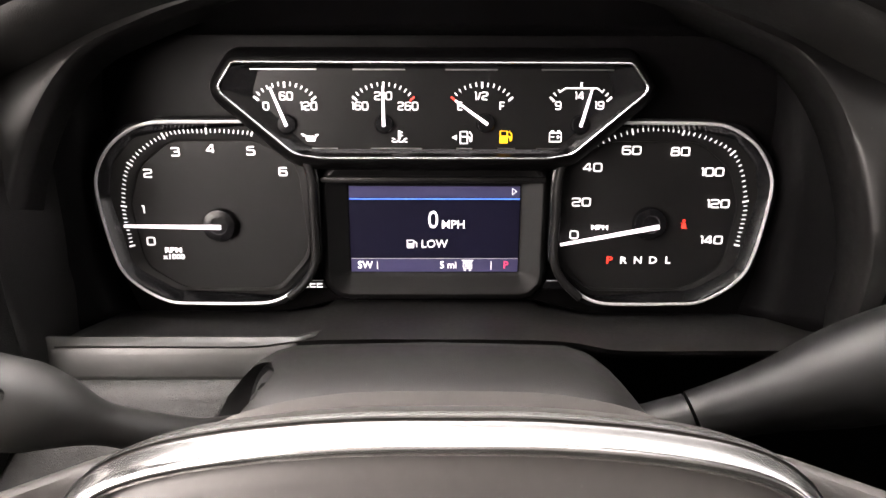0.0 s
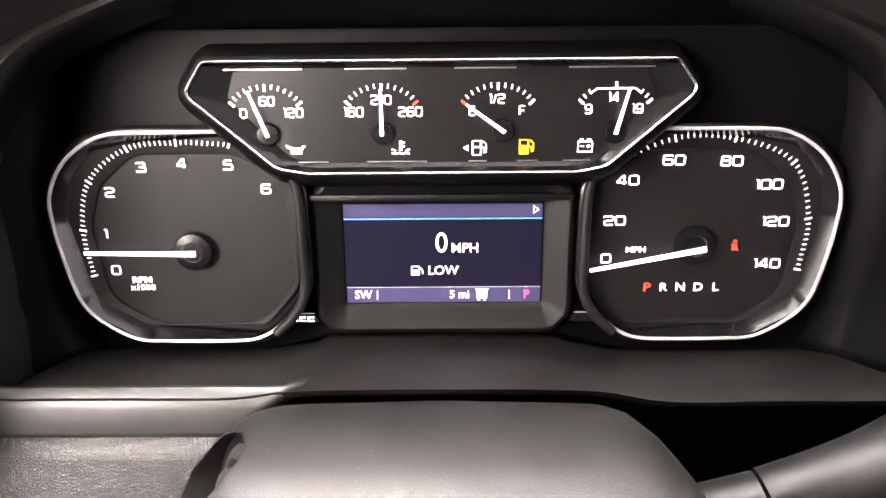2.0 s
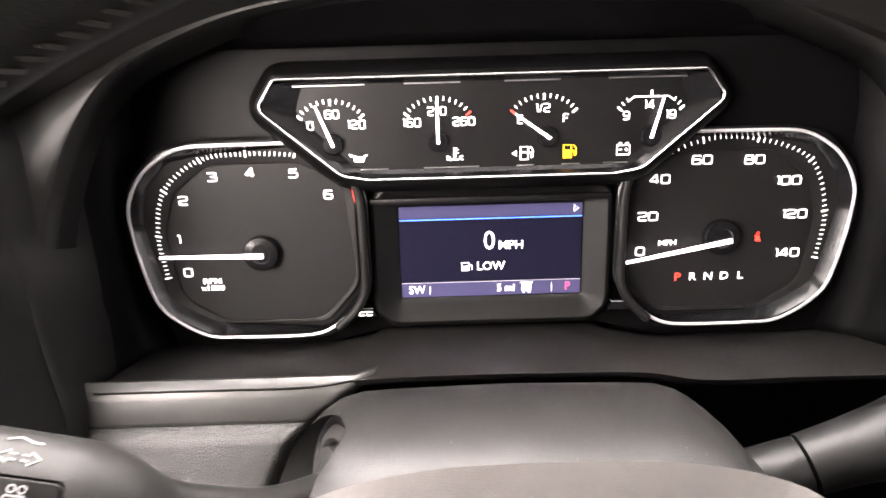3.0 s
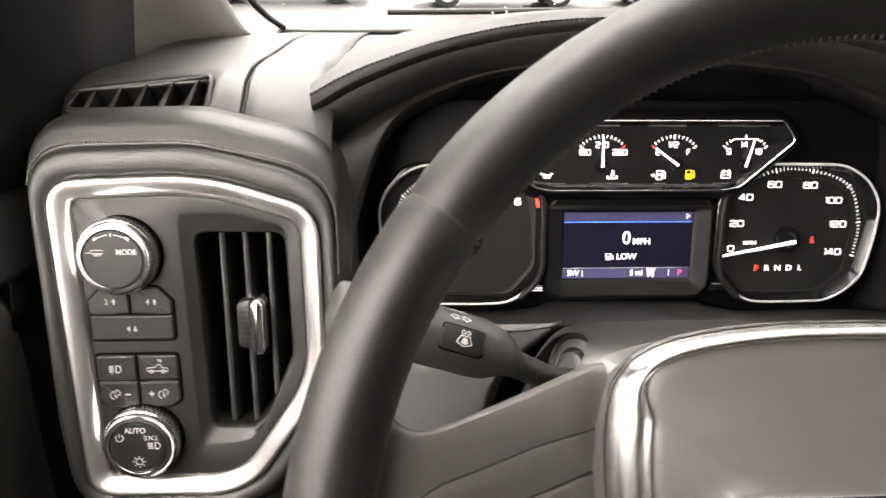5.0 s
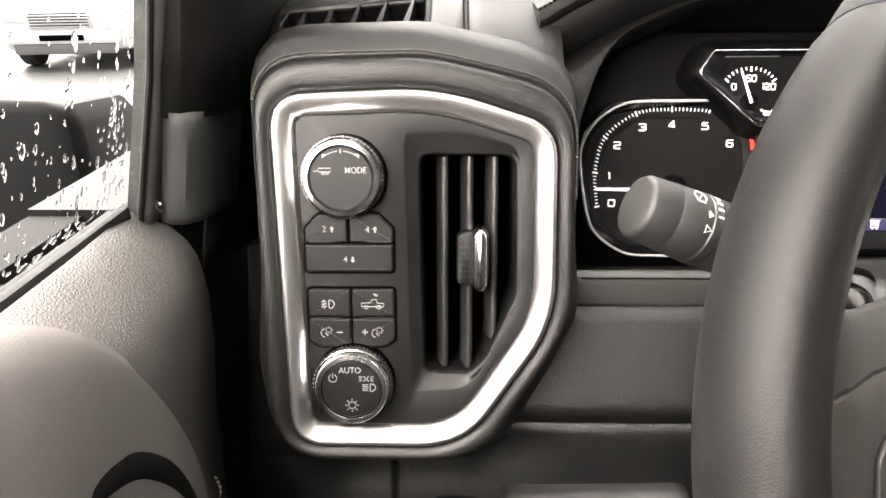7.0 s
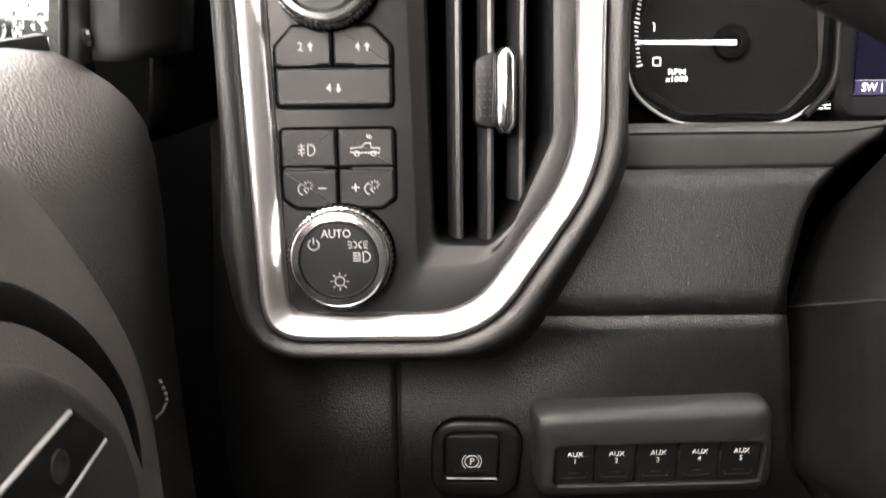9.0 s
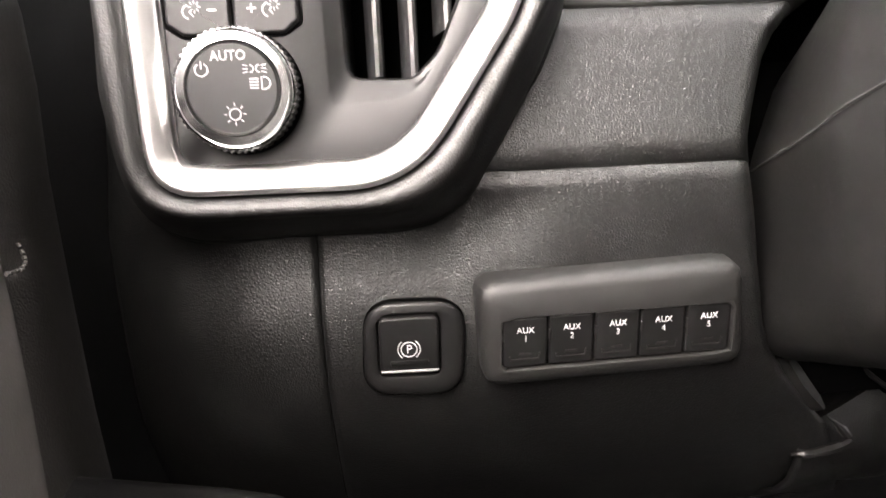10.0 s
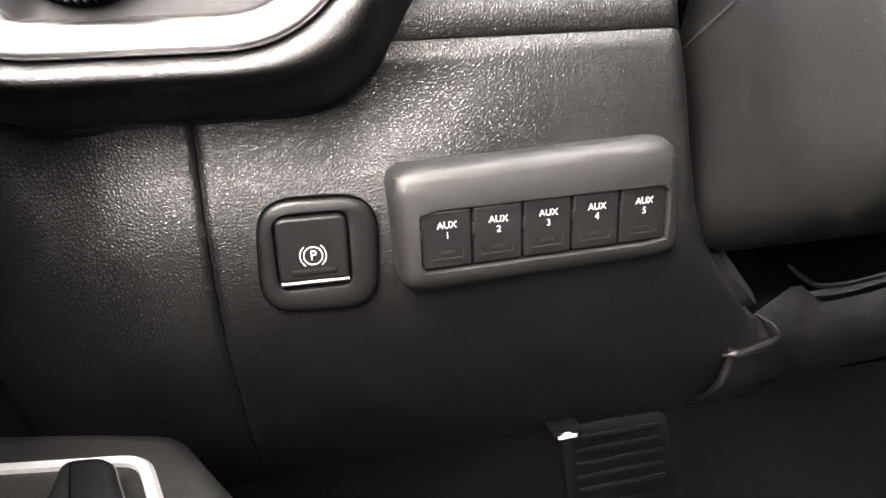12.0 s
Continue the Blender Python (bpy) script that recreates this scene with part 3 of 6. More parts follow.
for name, cols in (("dash_top_end", (-373, -369, -365, -361, -341, -321, -301, -281, -274, -266, -261, -259.7)), ("dash_top_middle", (-258.3, -257, -250, -240, -230, -220, -208))):
    top_bm = bmesh.new()
    rows = []
    for x in cols:
        roll = 1.2 if x in (-373, -259.7, -258.3) else 0
        fall = 20 * max(0, (-361 - x) / 12) ** 2
        rows.append([top_bm.verts.new(Vector((x, y + roll * 0.6 + fall * 0.5, z - roll * 0.8 - fall)) * MM) for y, z in dash_top(x)])
    for a, b, xa, xb in zip(rows, rows[1:], cols, cols[1:]):
        for q in range(len(a) - 1):
            if name == "dash_top_end" and q == 3 and -362 < (xa + xb) / 2 < -281:
                continue
            top_bm.faces.new((a[q], a[q + 1], b[q + 1], b[q]))
    thick(part(name, top_bm, DASHTOP, dashboard), 3, (0, 0, 1))
part("top_seam", loft([[(-260, y + 1.4, z - 1.6), (-258, y + 1.4, z - 1.6)] for y, z in dash_top(-259)], closed=False), SEAM, dashboard)
rows = [[(x, y, z) for y, z in dash_top(-259)[6:]] for x in range(200, 1301, 100)]
thick(part("dash_top_right", loft(rows, closed=False), PAD, dashboard), 3, (0, 0, 1))
part("dash_front_right", box(420, 262, -240, 1290, 300, 128, 14), PAD, dashboard)

# cowl round the gauges, from the mask out to the hood and shelf
inner = curve([(-186, 358, -42), (-193, 352, -10), (-193, 338, 40), (-190, 330, 85), (-172, 327, 108), (-100, 326, 114), (-4, 326, 116), (92, 326, 114), (164, 327, 108), (182, 330, 85), (185, 338, 40), (185, 352, -10), (178, 358, -42)], 81)
outer = curve([(-207, 303, -44), (-214, 288, 0), (-217, 278, 45), (-214, 286, 68)] + [(p[0], 294, p[2] + 3) for p in ARCH_LOW[4:57:4]] + [(206, 286, 68), (209, 278, 45), (206, 288, 0), (199, 303, -44)], 81)
rows = [[between(a, b, t) for a, b in zip(inner, outer)] for t in (0, 0.15, 0.35, 0.50, 0.62, 0.70)]
rows.insert(0, [(-4 + (p[0] + 4) * 0.92, p[1] + 14, 40 + (p[2] - 40) * 0.92) for p in inner])
thick(part("gauge_cowl", loft(rows, closed=False), MASK, dashboard), 2, (0, -1, 0))
lip = [(-199, 303, -44), (-202, 291, 0), (-191, 286, 49), (-174.5, 289, 84), (-149.5, 293, 102), (-100, 295, 119), (-4, 296, 126)]
lip = curve(lip + [(-8 - x, y, z) for x, y, z in lip[-2::-1]], 81)
rows = [[(p[0], p[1] + 26, p[2]) for p in lip], [(p[0], p[1] + 2.5, p[2]) for p in lip], [(p[0] * 1.002, p[1] + 0.8, p[2] * 1.002) for p in lip]]
rows += [[between(a, b, t) for a, b in zip(lip, outer)] for t in (0.08, 0.35, 0.7, 1.0)]
rows.append([(p[0] * (1.03 + 0.08 * max(0, min(1, (p[2] - 40) / 25))), p[1] + 6, p[2] + 8 * max(0, min(1, (p[2] - 40) / 25))) for p in outer])
thick(part("cowl_lip", loft(rows, closed=False), SMOOTH, dashboard, "satin black cowl edge"), 2, (0, -1, 0))

# ---------------------------------------------------------------- gauges
cluster = thing("instrument_cluster", CLUSTER, "lit black instrument cluster with chrome rims and a small screen", "gauges")
part("back_plate", prism(outline([(-196, -40, 8), (-100, -40, 8), (-64, -31, 10), (50, -31, 10), (86, -40, 8), (186, -40, 8), (186, 60, 8), (168, 114, 20), (-178, 114, 20), (-196, 60, 8)]), -14, -1.0, 1), MASK, cluster)


def flip(points):
    return [(-14.5 - p[0], *p[1:]) for p in points][::-1]


TACH = [(-152, 70.3, 20), (-93, 70.5, 24), (-71.5, 46, 22), (-71, -6, 22), (-92, -29.8, 16), (-154, -29.8, 26), (-181, -14, 20), (-190, 30, 22), (-186, 50, 14), (-171, 66.5, 14)][::-1]
RIM = [(-100, 70.2), (-122, 70), (-152, 69.6), (-163, 67.4), (-172, 62.5), (-179, 56.5), (-185, 47.5), (-188, 38), (-187.6, 26), (-186, 14), (-182.5, -3), (-178, -13.5), (-168, -22.5), (-155, -29), (-140, -30), (-115, -30.2), (-100, -29.4), (-91, -26), (-84.5, -21)]


STEP = [(-150, 59.5, 16), (-104, 59.5, 18), (-82, 48, 16), (-77, -2, 20), (-96, -23.5, 16), (-148, -24, 24), (-170, -10, 18), (-174.5, 25, 20), (-168, 45, 18)][::-1]


def dial(name, corners, rim, inner, lip, label):
    line = outline(corners, 6)
    ob = part(name, prism(line, -1.2, -0.2, 0.2, 1), DIAL, cluster, label)
    step = outline(inner, 6)
    mx, my = sum(p[0] for p in step) / len(step), sum(p[1] for p in step) / len(step)
    ledge = [flat(polar(offset(step, -0.3), 96, mx, my), -0.1), flat(polar(step, 96, mx, my), 0.9), flat(polar(offset(step, 0.5), 96, mx, my), 1.1), flat(polar(offset(line, -5.4), 96, mx, my), 2.2)]
    part("inner_step", loft(ledge), DIAL, ob)
    grown = offset(line, 1.0)
    side = 1 if mx < 0 else -1

    def rim_loop(d, w):
        out = []
        for p, q in zip(line, grown):
            k = d * (0.45 + 0.55 * max(0.0, min(1.0, 0.5 - (p[0] - mx) * side / 50))) if d < -1 else d
            out.append((p[0] + (q[0] - p[0]) * k, p[1] + (q[1] - p[1]) * k, w))
        return out

    part("bezel_wall", loft([rim_loop(d, w) for d, w in ((-6.0, 1.6), (-5.6, 2.4), (-1.8, 7.0), (-1.0, 8.0), (0.8, 8.0), (1.8, 7.2), (2.2, -9.0))]), GLOSS, ob, "gloss black bezel")
    path = curve([(x, y, 8.0) for x, y in rim], 90)
    part("chrome_rim", tube(path, 0.85, 8), RIM_CHROME, ob, "bright chrome rim")
    lip_line = curve([(x, y, 9.4) for x, y in lip], 40)
    part("bezel_lip", tube(lip_line, 2.3, 10), DIAL, ob)
    return ob


LIP = [(-92, 70), (-82, 61), (-75.5, 50), (-73, 40), (-72.6, 18), (-72.8, -4), (-78, -16), (-88, -26)]
tach = dial("tachometer", TACH, RIM, STEP, LIP, "")
speedo = dial("speedometer", flip(TACH), flip(RIM), [(57, -8, 10), (57, 48, 14), (90, 60, 18), (135.5, 59.5, 16), (153.5, 45, 18), (160, 25, 20), (155.5, -10, 18), (133.5, -24, 24), (81.5, -23.5, 16)][::-1], flip(LIP), "")


def scale(marks, steps, hub, reach, w, long=1.7, short=1.0, first=0, red_from=None):
    """Tick marks along a line through the main marks, pointing at the hub."""
    fine = []
    pts = [Vector(p) for p in marks]
    ext = [pts[0] * 2 - pts[1]] + pts + [pts[-1] * 2 - pts[-2]]
    bm = bmesh.new()
    for i in range(1, len(ext) - 2):
        p0, p1, p2, p3 = ext[i - 1:i + 3]
        for k in range(max(0, first - (i - 1) * steps), steps + (1 if i == len(ext) - 3 else 0)):
            t = k / steps
            p = 0.5 * (2 * p1 + (p2 - p0) * t + (2 * p0 - 5 * p1 + 4 * p2 - p3) * t * t + (3 * p1 - p0 - 3 * p2 + p3) * t ** 3)
            d = (Vector(hub) - p).normalized()
            big = k % steps == 0
            ln, wd = (reach * long, 0.8) if big else (reach * short, 0.42)
            stroke([p - d * ln * 0.45, p + d * ln * 0.55], wd, w, bm)
    return bm


def rounded(points, r, seg=3):
    """An open line with its inner corners rounded."""
    out = [Vector(points[0])]
    for a, b, c in zip(points, points[1:], points[2:]):
        a, b, c = Vector(a), Vector(b), Vector(c)
        p, q = a - b, c - b
        back = min(r, 0.48 * p.length, 0.48 * q.length)
        e, f = b + p.normalized() * back, b + q.normalized() * back
        for k in range(seg + 1):
            t = k / seg
            out.append(e * (1 - t) ** 2 + b * 2 * t * (1 - t) + f * t * t)
    return out + [Vector(points[-1])]


# wide, squared figures of the dials: lines in a unit box
GLYPHS = {
    "0": [[(0.5, 1), (0, 1), (0, 0), (1, 0), (1, 1), (0.5, 1)]],
    "1": [[(0.35, 1), (1, 1), (1, 0)]],
    "2": [[(0, 0.86), (0, 1), (1, 1), (1, 0.52), (0, 0.46), (0, 0), (1, 0)]],
    "3": [[(0, 0.9), (0, 1), (0.95, 1), (0.95, 0.52), (0.3, 0.52)], [(0.3, 0.52), (1, 0.52), (1, 0), (0, 0), (0, 0.12)]],
    "4": [[(0.76, 0), (0.76, 1), (0.6, 1), (0, 0.34), (0, 0.26), (1, 0.26)]],
    "5": [[(0.96, 1), (0.06, 1), (0.03, 0.58), (1, 0.58), (1, 0), (0, 0), (0, 0.14)]],
    "6": [[(0.94, 0.88), (0.94, 1), (0, 1), (0, 0), (1, 0), (1, 0.56), (0, 0.56)]],
    "8": [[(0.5, 1), (0.05, 1), (0.05, 0.53), (0.95, 0.53), (0.95, 1), (0.5, 1)], [(0.5, 0.53), (0, 0.53), (0, 0), (1, 0), (1, 0.53), (0.5, 0.53)]],
    "9": [[(0.06, 0.12), (0.06, 0), (1, 0), (1, 1), (0, 1), (0, 0.44), (1, 0.44)]],
    "/": [[(0, 0), (1, 1)]],
    "E": [[(1, 1), (0, 1), (0, 0), (1, 0)], [(0, 0.5), (0.85, 0.5)]],
    "F": [[(1, 1), (0, 1), (0, 0)], [(0, 0.5), (0.85, 0.5)]],
}


def digits(text, x, y, w, high, wide, thin, parent):
    """A number on a dial, one lit figure beside the next, its middle at (x, y)."""
    widths = [wide * (0.42 if c == "1" else 0.40 if c == "/" else 0.85 if c in "EF" else 1.0) for c in text]
    gap = thin * 1.75
    left = x - (sum(widths) + gap * (len(text) - 1)) / 2
    for c, span in zip(text, widths):
        bm = bmesh.new()
        for line in GLYPHS[c]:
            pts = rounded([(left + p * span, y - high / 2 + q * high) for p, q in line], 0.02 if c in "4/EF" else high * 0.22)
            stroke(pts, thin, w, bm)
        part("numeral", bm, LIT, parent)
        left += span + gap


TACH_MARKS = [(-175.3, 1.8), (-177.3, 24.2), (-171.4, 47.2), (-151.9, 62.3), (-128.8, 65.0), (-104.4, 64.0)]
part("tick_scale", scale(TACH_MARKS, 10, (-126, 13.5), 2.0, 2.8), LIT, tach)
red = bmesh.new()
stroke(curve([(-85.0, 58.8), (-80.6, 54.0), (-77.0, 47.9), (-75.2, 39)], 14), 2.6, 2.6, red)
part("redline", red, LIT_RED, tach)
for text, x, y in (("0", -165.3, 4.1), ("1", -168.0, 22.0), ("2", -162.9, 42.0), ("3", -146.8, 53.6), ("4", -127.8, 55.2), ("5", -106.4, 54.3), ("6", -89.7, 43.1)):
    digits(text, x, y, 1.1, 4.1, 4.0, 0.74, tach)
part("unit_print", letters("x1000", -153.8, -5.2, 0.1, 2.8, 1.2, 0.08, letters("RPM", -153.8, -1.4, 0.1, 2.8, 1.3, 0.1)), LIT, tach)
SPEED_MARKS = [(60.3, 5.0), (61.3, 29.0), (69.5, 51.5), (98.0, 65.2), (125.4, 65.0), (152.9, 54.0), (163.0, 27.6), (161.1, 2.8)]
part("tick_scale", scale(SPEED_MARKS, 10, (110.8, 14.8), 2.0, 2.8, first=23), LIT, speedo)
for text, x, y in (("0", 70.2, 8.3), ("20", 73.2, 26.8), ("40", 78.3, 45.9), ("60", 98.8, 55.1), ("80", 125.2, 54.5), ("100", 143.3, 43.5), ("120", 148.3, 26.0), ("140", 146.8, 5.4)):
    digits(text, x, y, 1.1, 4.1, 4.2, 0.74, speedo)
part("unit_print", letters("MPH", 84.5, 12.2, 0.1, 2.6, 1.3, 0.08), LIT, speedo)
part("gear_letter", letters("P", 91.1, -6.8, 0.1, 4.2, 1.2, 0.12), LIT_RED, speedo)
for text, x in (("R", 99.0), ("N", 107.3), ("D", 115.8), ("L", 124.2)):
    part("gear_letter", letters(text, x, -6.8, 0.1, 4.0, 1.15, 0.08), LIT, speedo)
belt = bmesh.new()
stroke(arc(131.4, 16.0, 0.7, 0, 360, 10), 0.45, 0.1, belt)
patch([(130.0, 11.8), (132.8, 11.8), (132.4, 14.6), (130.4, 14.6)], 0.1, belt)
stroke([(129.6, 15.0), (133.2, 11.6)], 0.45, 0.12, belt)
part("seat_belt_light", belt, LIT_RED, speedo)


def needle(parent, hub, tip, tail, w, hub_r, wide):
    h = part("needle_hub", lathe([(hub_r * 1.0, 0.0), (hub_r, w - 1.2), (hub_r * 0.93, w - 0.4), (hub_r * 0.55, w), (hub_r * 0.5, w - 0.5)], 32, *hub), GLOSS, parent, "black needle cap")
    d = (Vector(tip) - Vector(tail)).normalized()
    side = Vector((-d.y, d.x))
    t, e = Vector(tip), Vector(tail)
    part("needle", patch([tuple(e - side * wide * 0.45), tuple(t - side * wide * 0.30), tuple(t + side * wide * 0.30), tuple(e + side * wide * 0.5)], w, height=0.8), NEEDLE, parent, "glowing white needle")


needle(tach, (-126.0, 13.6), (-177.0, 13.6), (-124.5, 13.0), 5.0, 9.2, 2.6)
needle(speedo, (111.5, 14.9), (62.0, 3.6), (116.0, 13.8), 5.0, 9.2, 2.6)
# the tachometer sits 7 mm nearer to the driver than the speedometer
eye = CLUSTER.inverted() @ Vector((-0.006, 0.042, 1.592))
tach.matrix_local = Matrix.Translation(eye) @ Matrix.Scale(0.983, 4) @ Matrix.Translation(-eye)
# gauge pod over the dials
POD_LINE = outline([(-116.0, 86.5, 5), (-107, 99.8, 4), (90.5, 99.8, 4), (100.3, 86.8, 5), (63, 54.8, 12), (50, 52.6, 6), (-66, 52.6, 6), (-79, 54.8, 12)], 5)[::-1]
pod_ob = part("gauge_pod", prism(offset(POD_LINE, -2.0), -1, 16.4, 0.2, 1), SURROUND, cluster)
part("pod_frame", sweep(POD_LINE, [(-1.0, 19.0), (-0.6, 20.2), (1.0, 20.2), (2.6, 19.4), (6.0, 14.0), (7.6, 8.0), (8.0, -1.0)]), MASK, pod_ob, "matt black frame")
WALL = outline([(-99, 84.5, 3), (-95, 96.8, 3), (79, 96.8, 3), (83.5, 84.5, 3), (57, 58.8, 10), (48, 57.0, 6), (-63, 57.0, 6), (-73, 58.8, 10)], 5)[::-1]
wall_out, wall_in = polar(offset(POD_LINE, -0.9), 160, -8, 78), polar(WALL, 160, -8, 78)
part("pod_wall", loft([flat(wall_out, 19.8), [(a[0] * 0.55 + b[0] * 0.45, a[1] * 0.55 + b[1] * 0.45, 17.6) for a, b in zip(wall_out, wall_in)], flat(wall_in, 16.5)]), GLOSS, pod_ob, "gloss black inner wall", 20)
part("pod_rim", sweep(POD_LINE, [(-0.8, 19.6), (-0.7, 20.5), (-0.2, 20.9), (0.3, 20.7), (0.5, 20.1)]), KNURL, pod_ob, "thin chrome rim")
# reflections on the pod wall's edges, modelled as short satin metal tubes
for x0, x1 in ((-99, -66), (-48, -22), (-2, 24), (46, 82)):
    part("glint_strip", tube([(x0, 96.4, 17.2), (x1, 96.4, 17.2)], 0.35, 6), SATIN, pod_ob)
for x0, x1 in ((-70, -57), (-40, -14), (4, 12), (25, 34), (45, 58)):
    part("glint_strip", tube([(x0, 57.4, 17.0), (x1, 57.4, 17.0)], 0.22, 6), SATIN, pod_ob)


def small_gauge(x, labels, hub, tip, red_end=None, bar=False):
    g = part("small_gauge", lathe([(5.0, 16.6), (4.8, 18.2), (4.2, 18.8), (2.0, 18.9)], 24, *hub), GLOSS, pod_ob)
    ticks, redt = bmesh.new(), bmesh.new()
    for k in range(13):
        a = 150 - 120 * k / 12
        if bar and 3 <= k <= 9 and k != 6:
            continue
        cx, cy = x, 76.0
        rx, ry = 17.6, 14.4
        p = Vector((cx + rx * math.cos(radians(a)) * 1.02, cy + ry * math.sin(radians(a)) + 0.0))
        d = (Vector((cx, cy - 6)) - p).normalized()
        big = k % 6 == 0
        edge = (red_end == "low" and k == 0) or (red_end == "high" and k == 12)
        stroke([p, p + d * (3.0 if big or edge else 2.0)], 1.0 if big or edge else 0.6, 17.0, redt if edge else ticks)
    if bar:
        stroke([(x - 10.5, 85.8), (x - 8, 87.6), (x + 8, 87.6), (x + 10.5, 85.8)], 0.7, 17.0, ticks)
    part("tick_scale", ticks, LIT, g)
    if redt.verts:
        part("red_mark", redt, LIT_RED, g)
    for text, lx, ly in labels:
        digits(text, lx, ly, 16.6, 3.6, 2.6, 0.58, g)
    d = (Vector(tip) - Vector(hub)).normalized()
    s = Vector((-d.y, d.x))
    h, t = Vector(hub) - d * 1.0, Vector(tip)
    part("needle", patch([tuple(h - s * 0.8), tuple(t - s * 0.5), tuple(t + s * 0.5), tuple(h + s * 0.8)], 19.2, height=0.5), NEEDLE, g, "glowing white needle")


small_gauge(-82.5, (("0", -92.4, 78.4), ("60", -82.0, 83.4), ("120", -71.1, 78.5)), (-82.3, 69.5), (-89.2, 87.6))
small_gauge(-33.0, (("160", -45.3, 78.6), ("210", -33.2, 83.6), ("260", -20.8, 78.6)), (-33.0, 69.6), (-33.2, 88.2), "high")
small_gauge(16.5, (("E", 5.6, 78.7), ("1/2", 15.9, 83.7), ("F", 26.9, 78.8)), (18.7, 70.3), (3.0, 81.5), "low")
small_gauge(66.3, (("9", 55.1, 79.1), ("14", 65.4, 83.9), ("19", 75.7, 79.2)), (66.8, 69.6), (71.5, 87.6), bar=True)


def icon(name, bm, material):
    return part(name, bm, material, pod_ob)


b = stroke([(-74.5, 63.6), (-72, 63.6), (-72, 61.2), (-68.6, 61.2), (-67.8, 64.4)], 0.7, 16.6)
patch([(-73, 61.2), (-69, 61.2), (-69, 63.6), (-73, 63.6)], 16.6, b)
stroke([(-75.2, 64.6), (-73.4, 64.0)], 0.6, 16.6, b), stroke([(-68.4, 63), (-66.6, 64.4)], 0.6, 16.6, b)
icon("oil_light", b, LIT)
b = stroke([(-25.3, 62.0), (-25.3, 66.4)], 1.2, 16.6)
stroke([(-25.3, 65.6), (-23.6, 65.6)], 0.6, 16.6, b), stroke([(-25.3, 64), (-23.6, 64)], 0.6, 16.6, b)
stroke([(-29.2, 61.2), (-27.6, 60.6), (-26, 61.2), (-24.6, 60.6), (-23, 61.2), (-21.4, 60.6)], 0.6, 16.6, b)
stroke([(-29.2, 62.6), (-27.4, 62.0)], 0.6, 16.6, b), stroke([(-23.2, 62.0), (-21.4, 62.6)], 0.6, 16.6, b)
icon("coolant_light", b, LIT)


def pump(x, y, filled):
    b = stroke([(x - 2.2, y - 3), (x + 1.4, y - 3), (x + 1.4, y + 3), (x - 2.2, y + 3)], 0.7, 16.6, closed=True)
    stroke([(x + 1.6, y + 0.4), (x + 2.8, y), (x + 3.0, y - 2.2), (x + 3.6, y - 1.8), (x + 3.6, y + 1.6), (x + 2.2, y + 3)], 0.55, 16.6, b)
    stroke([(x - 1.6, y + 0.4), (x + 0.8, y + 0.4)], 0.6, 16.6, b)
    if filled:
        patch([(x - 2.2, y - 3.2), (x + 1.4, y - 3.2), (x + 1.4, y + 0.6), (x - 2.2, y + 0.6)], 16.62, b)
    return b


b = pump(8.0, 63.0, False)
patch([(1.6, 63.0), (4.0, 61.6), (4.0, 64.4)], 16.6, b)
icon("fuel_side_light", b, LIT)
icon("low_fuel_light", pump(28.4, 63.3, True), LIT_AMBER)
b = stroke([(51.4, 61.0), (57.4, 61.0), (57.4, 65.4), (51.4, 65.4)], 0.7, 16.6, closed=True)
stroke([(52, 66.2), (53.6, 66.2)], 0.9, 16.6, b), stroke([(55.2, 66.2), (56.8, 66.2)], 0.9, 16.6, b)
stroke([(52.2, 63.4), (53.8, 63.4)], 0.5, 16.6, b), stroke([(55, 63.4), (56.6, 63.4)], 0.5, 16.6, b), stroke([(55.8, 62.6), (55.8, 64.2)], 0.5, 16.6, b)
icon("battery_light", b, LIT)
# screen between the dials
scr = outline([(-54.2, -12.9, 1), (39.3, -12.9, 1), (39.3, 35.8, 1), (-54.2, 35.8, 1)], 2)
screen = part("screen", prism(scr, 0, 2.6, 0.1, 1), SCREEN, cluster, "dark blue lit display")
part("screen_bar", patch([(-54, 29.4), (39.1, 29.4), (39.1, 35.6), (-54, 35.6)], 2.6, height=0.1), SCREEN_BAR, screen)
part("screen_bar", patch([(-54, -12.7), (39.1, -12.7), (39.1, -5.2), (-54, -5.2)], 2.6, height=0.1), SCREEN_BAR, screen)
part("blue_line", patch([(-54, 28.3), (39.1, 28.3), (39.1, 29.0), (-54, 29.0)], 2.7, height=0.1), LIT_BLUE, screen)
part("thin_line", patch([(-54, -5.2), (39.1, -5.2), (39.1, -4.9), (-54, -4.9)], 2.75, height=0.1), PRINT, screen)
for text, x, y, w, size, stretch, bold in (("0", -8.2, 16.6, 2.7, 9.8, 0.9, 0.0), ("MPH", 2.9, 14.2, 2.7, 4.6, 1.0, 0.03), ("LOW", -7.6, 3.2, 2.7, 4.4, 1.0, 0.03), ("SW", -46.2, -8.9, 2.8, 4.2, 0.95, 0.04), ("5 mi", 0.2, -8.9, 2.8, 4.0, 0.95, 0.04)):
    part("screen_text", letters(text, x, y, w, size, stretch, bold), LIT, screen)
for x in (-39.4, 24.2):
    part("divider", stroke([(x, -11.2), (x, -6.6)], 0.35, 2.8), LIT, screen)
b = stroke([(-22.6, 1.2), (-19.0, 1.2), (-19.0, 5.4), (-22.6, 5.4)], 0.5, 2.7, closed=True)
patch([(-22.6, 1.2), (-19.0, 1.2), (-19.0, 3.6), (-22.6, 3.6)], 2.72, b), stroke([(-18.6, 4.6), (-17.4, 3.8), (-17.4, 1.6)], 0.5, 2.7, b)
